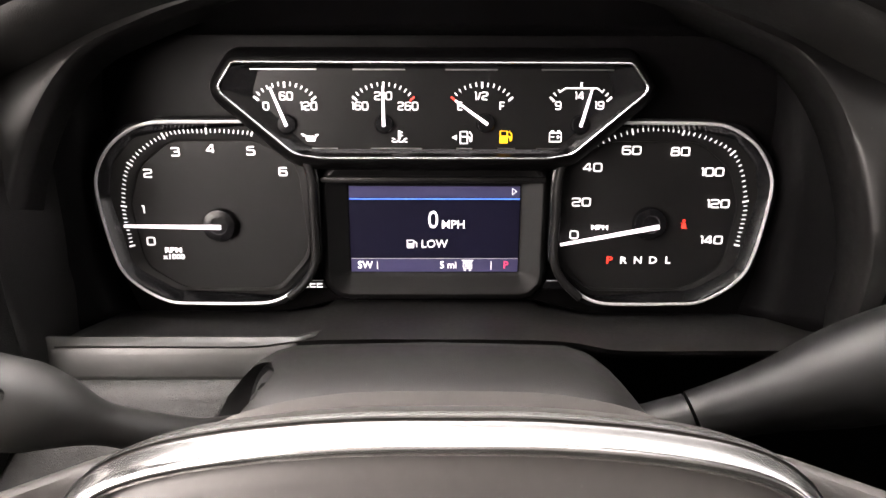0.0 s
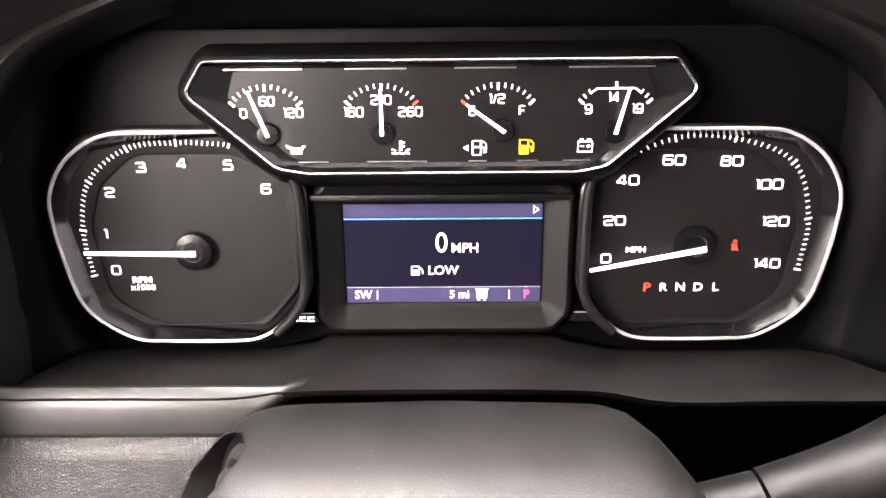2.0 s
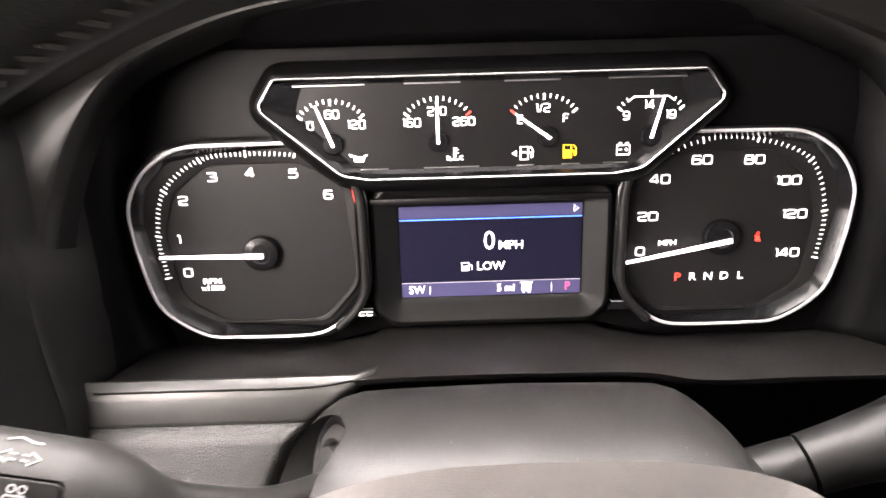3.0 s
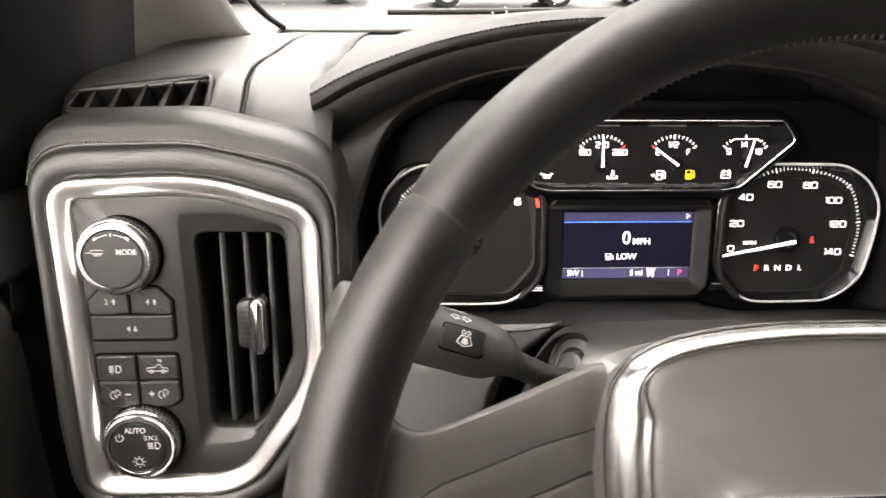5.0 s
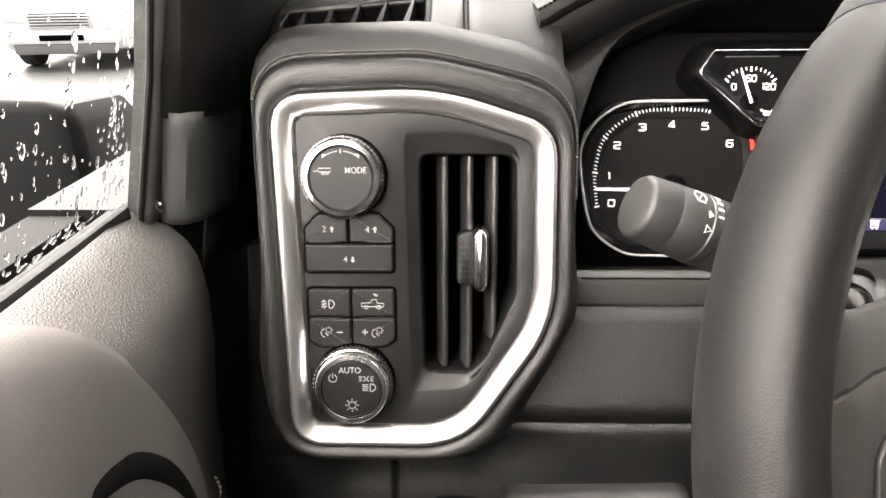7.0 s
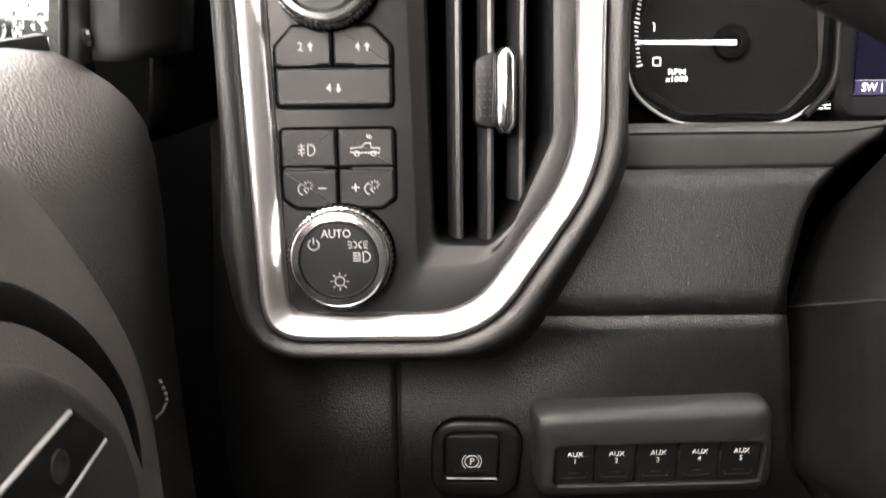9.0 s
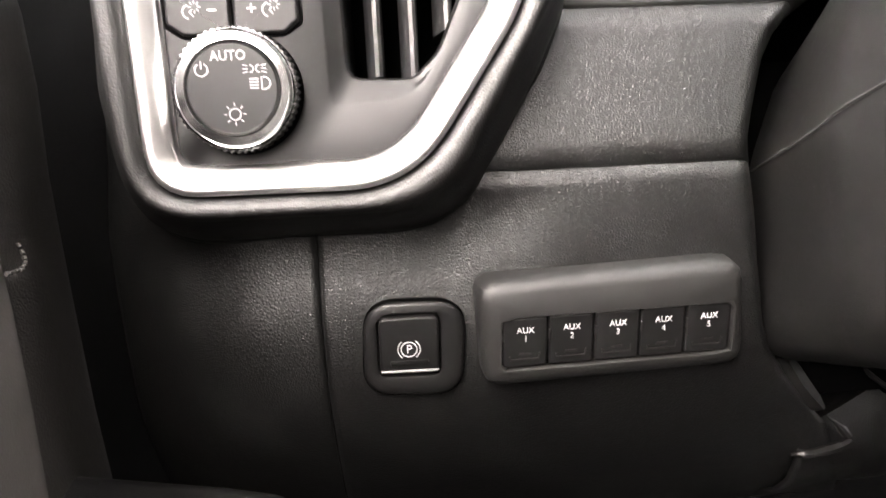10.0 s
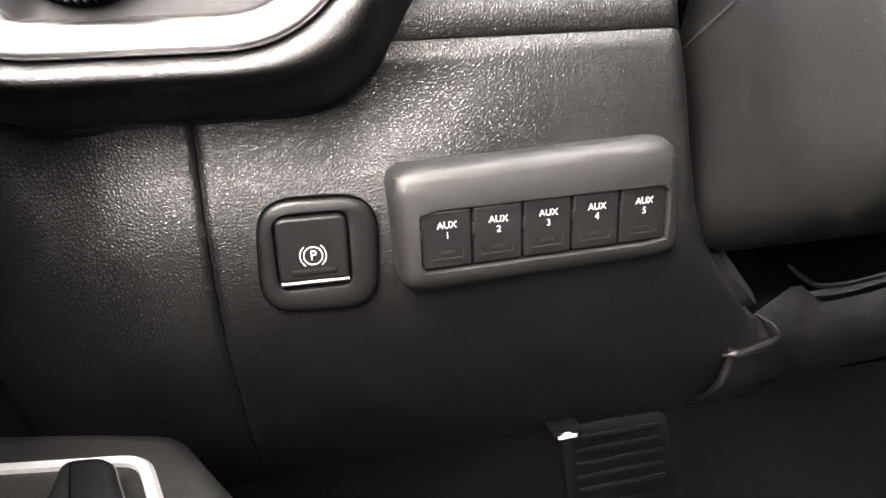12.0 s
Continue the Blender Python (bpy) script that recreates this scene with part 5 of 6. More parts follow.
# hood release with its small car mark, under the knee panel
release = thing("hood_release", AUX, "black hood release lever with a white car mark", "lever")
part("handle", box(6, -98.6, -16, 20, -94.0, -6.2, 2), VOID, release)
b = patch([(8.6, -97.6), (16.8, -97.4), (17.0, -96.0), (14.6, -95.4), (13.4, -94.4), (11.2, -94.4), (10.2, -95.6), (8.2, -96.2)], -6.0)
part("car_mark", b, PRINT, release)

# ---------------------------------------------------------------- steering wheel
wheel = thing("steering_wheel", WHEEL, "black leather steering wheel with a chrome-edged hub", "steering wheel")
R = 189.0
TO_RIM = WHEEL.inverted() @ RIM_FACE


def rim_piece(a0, a1, steps, fat=1.0):
    loops = []
    for k in range(steps + 1):
        a = radians(a0 + (a1 - a0) * k / steps)
        squeeze = fat * (1.0 - (0.05 if k in (0, steps) else 0.0))
        loops.append([(math.cos(a) * (R + 14.0 * squeeze * math.cos(q)), math.sin(a) * (R + 14.0 * squeeze * math.cos(q)), 21.5 * squeeze * math.sin(q)) for q in (2 * math.pi * i / 28 for i in range(28))])
    return loft(loops, caps=(True, True))


SEAM_AT = 143.5
for a0, a1 in ((180 - SEAM_AT + 0.15, SEAM_AT - 0.15), (SEAM_AT + 0.15, 216), (216.3, 323.7), (324, 360 + 180 - SEAM_AT - 0.15)):
    part("rim_cover", rim_piece(a0, a1, 48), LEATHER, wheel, "black leather rim cover").matrix_local = TO_RIM
part("rim_core", rim_piece(0, 360, 72, 0.94), SEAM, wheel).matrix_local = TO_RIM
# inner seam with cross stitches along the rim
stitches = bmesh.new()
for k in range(360):
    a = radians(k)
    if 200 < k < 340:
        continue
    r0, r1 = R - 14.1, R - 13.8
    tube([(math.cos(a) * r0, math.sin(a) * r0, -4.0), (math.cos(a + 0.010) * r1, math.sin(a + 0.010) * r1, -0.8)], 0.5, 4, bm=stitches)
part("rim_stitching", stitches, DARK_THREAD, wheel).matrix_local = TO_RIM


def spoke_front(x):
    """How far the spoke's face stands out at x from the middle (left side)."""
    t = max(0.0, min(1.0, (x + 158) / 72))
    return 4 - 45 * t ** 1.1


def spoke(sign):
    """One side spoke, from the rim in to the hub."""
    loops = []
    for k in range(22):
        x = -180 + 98 * k / 21
        if x > -152:
            top = 42 + 7 * ((x + 152) / 70)
        else:
            top = 42 + 30 * ((-152 - x) / 28) ** 2.2
        low = -46 - 20 * max(0, (-152 - x) / 28) ** 2
        half = 11 + 3 * max(0, (x + 158) / 72)
        mid = spoke_front(x) - half
        loop = []
        for i in range(28):
            q = 2 * math.pi * i / 28
            c, s = math.cos(q), math.sin(q)
            yy = (top + low) / 2 + (top - low) / 2 * math.copysign(abs(s) ** 0.35, s)
            if s > 0 and c < 0.3:
                yy -= 9 * (0.3 - c)
            loop.append((sign * x, yy, mid + half * math.copysign(abs(c) ** 0.6, c)))
        loops.append(loop)
    return loft(loops, caps=(True, True))


for s in (1, -1):
    sp = part("spoke", spoke(s), SPOKE, wheel, "black leather-wrapped spoke")
    side_line = [(-80, 24, 3), (-114, 26.5, 20), (-150, 24.8, 14), (-164, 19, 10), (-168.5, 4, 14), (-163, -48, 8), (-80, -50, 3)]
    for name, shrink, lift, stuff, tag in (("seam_gap", -0.6, 0.1, SEAM, ""), ("spoke_panel", 0.6, 0.9, SPOKE, "satin dark plastic spoke panel")):
        ring = resample(outline(side_line, 6), 90)
        loops = [[(s * x, y, spoke_front(x) + w) for x, y in offset(ring, -d)] for d, w in ((shrink, -3), (shrink, lift - 0.5), (shrink + 0.8, lift))]
        inner_line = offset(ring, -shrink - 0.8)
        loops += [[(s * (-124 + (x + 124) * f), -10 + (y + 10) * f, spoke_front(-124 + (x + 124) * f) + lift) for x, y in inner_line] for f in (0.8, 0.6, 0.4, 0.2, 0.05)]
        part(name, loft(loops, caps=(False, True)), stuff, sp, tag)
    pad_line = outline([(-80, 7, 3), (-125, 7.5, 6), (-142, 6.5, 5), (-145.5, 0, 5), (-143, -38, 8), (-80, -40, 4)], 5)
    for name, grow, levels, stuff, tag in (("switch_gap", 1.0, ((0, 0.6), (0, 1.1)), SEAM, ""), ("cruise_switch", 0.0, ((0, 0.6), (0, 1.8), (-0.6, 2.5), (-1.6, 2.8)), SPOKE, "dark cruise control switch")):
        ring = resample(offset(pad_line, grow), 90)
        pad = part(name, loft([[(s * x, y, spoke_front(x) + w) for x, y in (offset(ring, d) if d else ring)] for d, w in levels], caps=(False, True)), stuff, sp, tag)
    b = bmesh.new()
    for x0, y0, x1, y1 in ((-112, -6, -104, -2.5), (-110, -11, -104, -8)):
        stroke([(s * x0, y0), (s * x1, y0), (s * x1, y1), (s * x0, y1)], 0.7, 0, b, closed=True)
    for v in b.verts:
        v.co.z += (spoke_front(-abs(v.co.x / MM)) + 2.85) * MM
    part("print", b, PALE, pad)
# hub: chrome horseshoe and padded cover
half = [(0, 66.4), (-22, 66.0), (-44, 63.9), (-62, 60.2), (-74, 54.4), (-81, 45.5), (-84, 33), (-84.2, 15), (-82, -8), (-76, -36), (-64, -62), (-38, -82), (0, -91)]
hub_line = closed_curve(half + [(-x, y) for x, y in half[-2:0:-1]], 240)
grown = offset(hub_line, 1.0)


def hub_w(x, y):
    return -31 - 4 * max(0, min(1, (y + 5) / 50)) ** 1.3 + 6 * max(0, (-5 - y) / 100)


def hub_wide(y):
    """How far the chrome runs inwards: nought along the top, where it faces up, 10 mm at the sides."""
    t = max(0.0, min(1.0, (60 - y) / 26))
    return 7.5 * t * t * (3 - 2 * t)


def hub_line_at(d, share):
    return [(p[0] + (q[0] - p[0]) * (d - share * hub_wide(p[1])), p[1] + (q[1] - p[1]) * (d - share * hub_wide(p[1]))) for p, q in zip(hub_line, grown)]


def hub_loop(d, w, share=0.0):
    return [(x, y, hub_w(x, y) + w) for x, y in hub_line_at(d, share)]


BACKBODY = outline([(-122, 12, 20), (-92, 24, 40), (-62, 32, 40), (-25, 36, 60), (25, 36, 60), (62, 32, 40), (92, 24, 40), (122, 12, 20), (104, -50, 40), (0, -84, 60), (-104, -50, 40)][::-1], 6)
a, b2 = polar(offset(hub_line, 2.6), 120, 0, -10), polar(BACKBODY, 120, 0, -10)
loops = [[(x, y, hub_w(x, y) + 3.6) for x, y in a]]
for t, w in ((0.02, 1.0), (0.06, -5), (0.25, -18), (0.6, -30), (0.9, -36), (1.0, -42), (0.97, -50), (0.7, -58)):
    loops.append([(p[0] + (q[0] - p[0]) * t, p[1] + (q[1] - p[1]) * t, hub_w(*p) * (1 - t) - 42 * t + w * 0.9) for p, q in zip(a, b2)])
part("hub_back", loft(loops, caps=(False, True)), SPOKE, wheel)
chrome = [(2.2, 0, 0), (2.2, 3.0, 0), (2.0, 4.0, 0), (1.9, 5.6, 0.08), (1.8, 7.4, 0.22), (1.6, 9.2, 0.45), (1.3, 10.8, 0.72), (0.8, 11.8, 0.94), (0.0, 12.2, 1.0), (-0.8, 12.0, 1.04), (-1.4, 11.2, 1.08), (-1.6, 9.8, 1.12), (-1.7, 10.6, 1.30), (-1.8, 11.0, 1.42), (-2.0, 10.0, 1.52), (-2.2, 7.0, 1.52)]
part("hub_chrome", loft([hub_loop(d, w, share) for d, w, share in chrome]), HUB_CHROME, wheel, "satin chrome hub trim", 60)


def hub_ring(d, w, t=0.0):
    out = []
    for x, y in polar(hub_line_at(d, 1.52), 200, 0, -8):
        x, y = x * (1 - t), y * (1 - t) - 8 * t
        out.append((x, y, hub_w(x, y) + w))
    return out


loops = [hub_ring(-2.0, 6), hub_ring(-2.2, 8.6)]
for t, w in ((0.0, 9.2), (0.02, 10.4), (0.06, 11.4), (0.12, 12.6), (0.2, 14.0), (0.3, 15.6), (0.4, 17.0), (0.52, 18.4), (0.65, 19.4), (0.82, 20.2), (0.93, 20.4), (0.985, 20.4)):
    loops.append(hub_ring(-2.8, w, t))
part("airbag_cover", loft(loops, caps=(False, True)), AIRBAG, wheel, "soft black airbag cover")
# maker's emblem: a chrome-edged bar with plain red blocks
plate = outline([(-46, -11, 2), (46, -11, 2), (46, 11.5, 2), (-46, 11.5, 2)], 3)
emblem = part("emblem_bar", prism(plate, -22, -9.0, 1.2), CHROME, wheel, "chrome emblem outline")
for x in (-43, -13, 17):
    part("emblem_block", prism(outline([(x, -8, 2), (x + 26, -8, 2), (x + 26, 8.5, 2), (x, 8.5, 2)], 3), -10, -8.4, 0.4), EMBLEM_RED, emblem, "plain red emblem block")

# ---------------------------------------------------------------- steering column, stalk and shift lever
column = thing("steering_column", DASH, "dusty black plastic steering column shroud", "column shroud")


def arch_ring(y, cx, half, top, low, shoulder, n=40, sag=0.0):
    """Cross-section of the shroud: a flat-topped hump."""
    pts = outline([(cx - half * 1.33, low, 16), (cx + half * 1.33, low, 16), (cx + half * 1.18, low + 88, 60), (cx + half, top - shoulder, 16), (cx + half * 0.80, top - 1.5, 26), (cx, top + sag, 120), (cx - half * 0.80, top - 1.5, 26), (cx - half, top - shoulder, 16), (cx - half * 1.26, low + 88, 60)], 5)
    return [(x, y, z) for x, z in resample(pts, n * 2)]


rings = [arch_ring(352, -9, 74, -66, -215, 20), arch_ring(310, -9, 77, -52.5, -216, 20), arch_ring(292, -9, 79, -45.4, -216, 20), arch_ring(282, -9, 81, -42.0, -216, 20), arch_ring(273, -9, 83, -40.1, -216, 21), arch_ring(263, -9, 84, -40.2, -215, 21), arch_ring(250, -8, 85, -43.0, -213, 22), arch_ring(236, -7, 86, -48.2, -208, 22), arch_ring(226, -7, 85, -53.0, -203, 24), arch_ring(222.5, -6, 83, -56.5, -200, 25), arch_ring(219, -6, 80, -60.5, -196, 25), arch_ring(200, -6, 77, -66, -186, 24), arch_ring(182, -5, 73, -72, -176, 24)]
shroud = part("shroud", loft(rings, caps=(True, True)), COVER, column, sharp=60)
# joint between its upper and lower halves
for sgn in (-1, 1):
    joint = []
    for r in rings:
        for a, b in zip(r, r[1:] + r[:1]):
            if (a[2] + 127) * (b[2] + 127) <= 0 and a[2] != b[2] and sgn * (a[0] + 8) > 0:
                joint.append(between(a, b, (-127 - a[2]) / (b[2] - a[2])))
                break
    part("shroud_joint", tube(joint, 0.8, 6), SEAM, column)

stalk = thing("turn_signal_stalk", DASH, "black turn signal and wiper stalk with white marks", "stalk")
spine = [Vector(p) for p in ((-197, 174.5, -28.0), (-176, 180.5, -34.5), (-156, 187, -41), (-128, 196, -49.5))]
axis = (spine[3] - spine[0]).normalized()


def along(d):
    return tuple(spine[0] + axis * d)


part("end_cap", tube([along(0), along(0.6), along(2.0), along(12)], [10.2, 11.6, 12.5, 13.2], 40), STALK, stalk, "dark grey twist end cap")
part("barrel", tube([along(12.5), along(13.0), along(25)], [12.9, 13.3, 13.9], 40), STALK, stalk)
part("twist_ring", tube([along(25.4), along(26), along(29.4), along(30)], [13.4, 14.0, 14.0, 13.5], 40), SLAT, stalk)
neck = curve([along(30), along(44), along(58), along(72), along(80), (-114, 205.5, -56.5), (-101, 217, -63), (-90, 230, -68), (-78, 246, -70)], 44)


def neck_radius(t):
    fall = max(0.0, min(1.0, (t - 0.32) / 0.24))
    return 14.0 - 7.4 * fall * fall * (3 - 2 * fall)


part("lever_arm", tube(neck, [neck_radius(k / 43) for k in range(44)], 30), STALK, stalk)
# round socket cut into the shroud's shoulder
socket = Matrix.Translation((-0.0805, 0.2470, -0.0650)) @ Vector((-0.84, -0.52, 0.14)).to_track_quat("Z", "Y").to_matrix().to_4x4()
cutter = new("cutter", shaped("cutter", lathe([(21.0, -11), (21.0, 26)], 48, caps=(True, True)), STALK))
cutter.matrix_world = DASH @ socket
cut = shroud.modifiers.new("socket", "BOOLEAN")
cut.operation, cut.object, cut.solver = "DIFFERENCE", cutter, "EXACT"
bpy.context.view_layer.update()
opened = bpy.data.meshes.new_from_object(shroud.evaluated_get(bpy.context.evaluated_depsgraph_get()))
shroud.modifiers.clear()
shroud.data = opened
opened.set_sharp_from_angle(angle=radians(50))
bpy.data.objects.remove(cutter)
part("boot", lathe([(20.9, -13), (20.9, -8.5), (19.4, -7.2), (17.8, -8.4)], 48, caps=(False, False)), SURROUND, stalk, "black socket ring").matrix_local = socket
part("boot_recess", lathe([(18.6, -9.6), (16.6, -7.4), (13.0, -6.6), (12.0, -7.4), (11.4, -10.0), (10.4, -10.0), (10.0, -4.5), (8.6, -3.2), (5.0, -3.0)], 40), PLATE, stalk).matrix_local = socket
# marks on the side that faces the driver
side = axis.cross(Vector((0, 0, 1))).normalized()
if side.y > 0:
    side = -side
lift = side.cross(axis)
if lift.z < 0:
    lift = -lift


def on_stalk(bm, turn, r, back=0.0):
    """Wrap flat print, x along the stalk less back, round its skin; turn: degrees up from the driver's side."""
    for v in bm.verts:
        d, h, w = v.co.x / MM - back, v.co.y / MM, v.co.z / MM
        a = radians(turn) + h / r
        p = spine[0] + axis * d + (side * math.cos(a) + lift * math.sin(a)) * (r + w)
        v.co = p * MM
    return bm


b = letters("OFF", 35.0, -1.5, 0, 3.0, 0.95, 0.02)
letters("1x", 32.5, -7.6, 0, 2.6, 0.95, 0.0, b)
for k in range(4):
    stroke([(26.5, 8.5 - 3.2 * k), (29.2, 8.5 - 3.2 * k)], 1.7 - 0.3 * k, 0.0, b)
stroke([(33, 4.6), (36.0, 8.6), (39, 4.6), (37, 3.4), (35, 3.4)], 0.5, 0, b, closed=True)
stroke(arc(19.0, 5.4, 2.6, -30, 210, 10) + [(17.6, 2.6), (20.6, 2.6)], 0.5, 0, b, closed=True), stroke([(18.0, 3.4), (20.6, 7.2)], 0.5, 0, b)
patch([(22.6, -3.0), (24.6, -1.6), (22.6, -0.2)], 0, b), stroke([(22.6, -8.6), (25.0, -7.2), (22.6, -5.8)], 0.4, 0, b, closed=True)
part("print", on_stalk(b, 14, 14.05), PRINT, stalk)
b = bmesh.new()
for sgn in (-1, 1):
    stroke([(60.0 + sgn * 0.6, 7.6), (60.0 + sgn * 2.4, 7.6), (60.0 + sgn * 2.4, 6.6), (60.0 + sgn * 5.0, 8.4), (60.0 + sgn * 2.4, 10.2), (60.0 + sgn * 2.4, 9.2), (60.0 + sgn * 0.6, 9.2)], 0.45, 0, b)
stroke([(55.5, 13.4), (58.5, 15.0), (61.5, 13.4), (64, 13.4)], 0.6, 0, b)
part("print", on_stalk(b, 14, 14.05, 5), PALE, stalk)
well = prism(outline([(51.2, -8.6, 2.4), (72.8, -8.6, 2.4), (72.8, 4.0, 2.4), (51.2, 4.0, 2.4)], 3), -0.5, 0.12, 0.1)
part("button_well", on_stalk(well, 14, 14.0, 5), VOID, stalk)
btn = prism(outline([(52, -7.8, 2), (72, -7.8, 2), (72, 3.2, 2), (52, 3.2, 2)], 3), -0.5, 0.8, 0.35)
wash = part("washer_button", on_stalk(btn, 14, 14.0, 5), BUTTON, stalk)
b = stroke([(58.6, -3.8), (60.2, -0.6), (64.4, -0.6), (66.0, -3.8), (62.3, -5.2)], 0.5, 0, closed=True)
patch([(60.4, -3.6), (61.6, -1.4), (63.0, -1.4), (64.2, -3.6), (62.3, -4.4)], 0, b), stroke(arc(61.2, 1.0, 0.9, 0, 360, 8), 0.35, 0, b), stroke(arc(63.6, 1.0, 0.9, 0, 360, 8), 0.35, 0, b)
part("print", on_stalk(b, 14, 14.85, 5), PALE, wash)

shifter = thing("shift_lever", DASH, "black column shift lever beside the wheel", "shift lever")
part("lever_arm", tube(curve([(96, 250, -67), (112, 247, -61), (135, 242, -53), (170, 236, -41), (215, 228, -27)], 24), [11, 11.2, 11.4, 11.8, 12.4, 13.2, 14.2, 15.4, 16.6, 17.8, 18.8, 19.6, 20.2, 20.6, 21, 21.2, 21.4, 21.5, 21.5, 21.4, 21.2, 21, 20.4, 19], 24), SHIFT, shifter)
part("lever_collar", tube(curve([(62, 256, -78), (78, 253, -73), (94.5, 250.3, -67.6)], 6), [12, 11.4, 11, 10.8, 10.8, 10.6], 24), SHIFT, shifter)


# ---------------------------------------------------------------- driver's door, in world metres from here on (millimetres in the helpers)
HERE = Matrix.Identity(4)
door = thing("driver_door", HERE, "taupe-black pebbled driver door panel with armrest", "car door")
rows = []
SIDE = [(-450, 1436), (-446, 1446), (-440, 1450), (-432, 1447.5), (-422, 1442), (-412, 1434.5), (-404, 1426), (-399, 1416), (-397.5, 1402), (-399, 1370), (-404, 1330), (-408, 1270), (-412, 1200), (-414, 1120), (-414, 1000), (-416, 820)]
for k in range(36):
    y = 330 - 1098 * k / 35
    edge = 34 * max(0, (y - 175) / 105) ** 2.2
    rows.append([(x - edge, y, z - edge * 0.3) for x, z in SIDE])
thick(part("door_skin", loft(rows, closed=False), DOORSKIN, door), 4, (1, 0, 0))
# raised pad that sweeps down into the armrest
PADEDGE = curve([(40, 1484), (80, 1468), (108, 1452), (126, 1436), (141, 1415), (154, 1390), (166, 1360), (171, 1335), (170, 1310), (165, 1280), (157, 1236)], 40)
rows = []
for t, x in ((0.0, -409), (0.012, -399), (0.035, -392.5), (0.08, -387.5), (0.15, -383.5), (0.25, -380), (0.4, -377), (1.0, -375)):
    rows.append([(x - 9 * (1 - i / 39) ** 2, y - t * 360, z - t * 30) for i, (y, z) in enumerate(PADEDGE)])
part("door_pad", loft(rows, closed=False), DOORPAD, door, "soft taupe-black door pad")
seam_bm = bmesh.new()
run = curve([(-392, 168, 1324), (-388, 163, 1319.5), (-386, 155, 1319.5), (-385, 146, 1322)], 10)
for a, b in zip(run, run[1:]):
    tube([a, between(a, b, 0.66)], 0.7, 5, bm=seam_bm)
part("pad_stitching", seam_bm, THREAD, door, "pale thread stitches")
# pull handle: a dark bar with silver edges; a dark tube stands for the groove's shade
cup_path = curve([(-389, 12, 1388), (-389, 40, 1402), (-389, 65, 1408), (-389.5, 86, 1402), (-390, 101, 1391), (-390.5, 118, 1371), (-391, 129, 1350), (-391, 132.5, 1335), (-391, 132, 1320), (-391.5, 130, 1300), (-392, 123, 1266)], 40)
part("pull_groove_shade", tube(cup_path, [2.0, 3.2, 4.4, 5.4, 6.4, 7.2] + [7.8] * 34, 14, squash=0.6, up=(1, 0, 0)), SAIL, door, "dark tube for the shaded groove round the pull handle")
# grip bulge, its dimmer light carried by a darker pad colour
grip = prism(outline([(-120, 1270, 10), (110, 1272, 12), (119, 1318, 40), (117, 1342, 30), (104, 1366, 40), (88, 1385, 30), (64, 1395, 30), (38, 1390, 30), (0, 1374, 40), (-120, 1330, 10)], 5), 0, 12.5, 5, 4)
for v in grip.verts:
    v.co = Vector((-0.391 + v.co.z, v.co.x, v.co.y))
part("pull_grip", grip, GRIP_SHADE, door, "rounded grip of the door pull in shaded pad colour")
handle_bm = prism(outline([(94, 1367, 3), (106, 1347, 3), (-120, 1336, 4), (-120, 1372, 4)], 4), 0, 9, 2)
for v in handle_bm.verts:
    v.co = Vector((-0.386 + v.co.z, v.co.x, v.co.y))
handle = part("pull_handle", handle_bm, BUTTON, door, "dark door pull handle")
for y0, z0, y1, z1 in ((92, 1366.5, -116, 1370), (103, 1348, -116, 1338.5)):
    part("handle_edge", tube([(-377.4, y0, z0), (-377.4, y1, z1)], 0.8, 8), SILVER, handle, "silver handle edge")
badge = lathe([(5.0, 0), (4.6, 1.0), (3.6, 1.2), (2.6, 0.8)], 20)
for v in badge.verts:
    v.co = Vector((-0.3775 + v.co.z, 0.082 + v.co.x * 0.8, 1.357 + v.co.y))
part("lock_badge", badge, GREYPAD, handle, "small silver badge")
# armrest with its switch panel
rest = part("armrest", prism(outline([(-474, -560, 10), (-300, -560, 30), (-276, 60, 60), (-296, 142, 30), (-318, 178, 18), (-346, 186, 60), (-474, 214, 10)], 6), 1106, 1206, 9, 4), PAD, door, "padded door armrest")
part("switch_rim", sweep(outline([(-458, 0, 12), (-306, 0, 12), (-314, 130, 16), (-326, 164, 14), (-458, 184, 12)], 5), [(1, 1201), (0.8, 1206.5), (-0.6, 1208), (-3.4, 1207.6), (-4.6, 1202)]), SILVER, rest, "silver switch panel rim")
part("switch_plate", prism(outline([(-456, 2, 10), (-308, 2, 10), (-316, 130, 14), (-328, 162, 12), (-456, 182, 10)], 5), 1196, 1204.4, 0.5), SURROUND, rest)
part("window_switch", prism(outline([(-352, 70, 4), (-319, 70, 4), (-325, 136, 12), (-334, 158, 10), (-350, 160, 6)], 5), 1202, 1216, 5, 4), GLOSS, rest, "gloss black window switch")
# window opening: rubber, channel and pane
frame_ob = thing("door_window", HERE, "rain-spotted side window with black rubber channel", "window")
LEANS = ((0, 1438), (-8, 1520), (-30, 1620), (-120, 1915))
part("front_channel", loft([[(x + (z - 1475) * 0.30, y + lean, z) for x, y in ((-423, 262), (-424, 252), (-425, 245), (-427, 240), (-430, 238), (-433, 240), (-435, 250))] for lean, z in LEANS], closed=False), CHANNEL, frame_ob, "grey window channel")
part("channel_lip", tube([(-430 + (z - 1475) * 0.30, 238 + lean, z) for lean, z in LEANS], 1.6, 8), SMOOTH, frame_ob)
part("belt_seal", box(-458, -760, 1436, -447, 242, 1449, 4), RUBBER, frame_ob, "black belt seal")
part("inner_seal", box(-449, -760, 1438, -443, 236, 1452, 2), RUBBER, frame_ob)
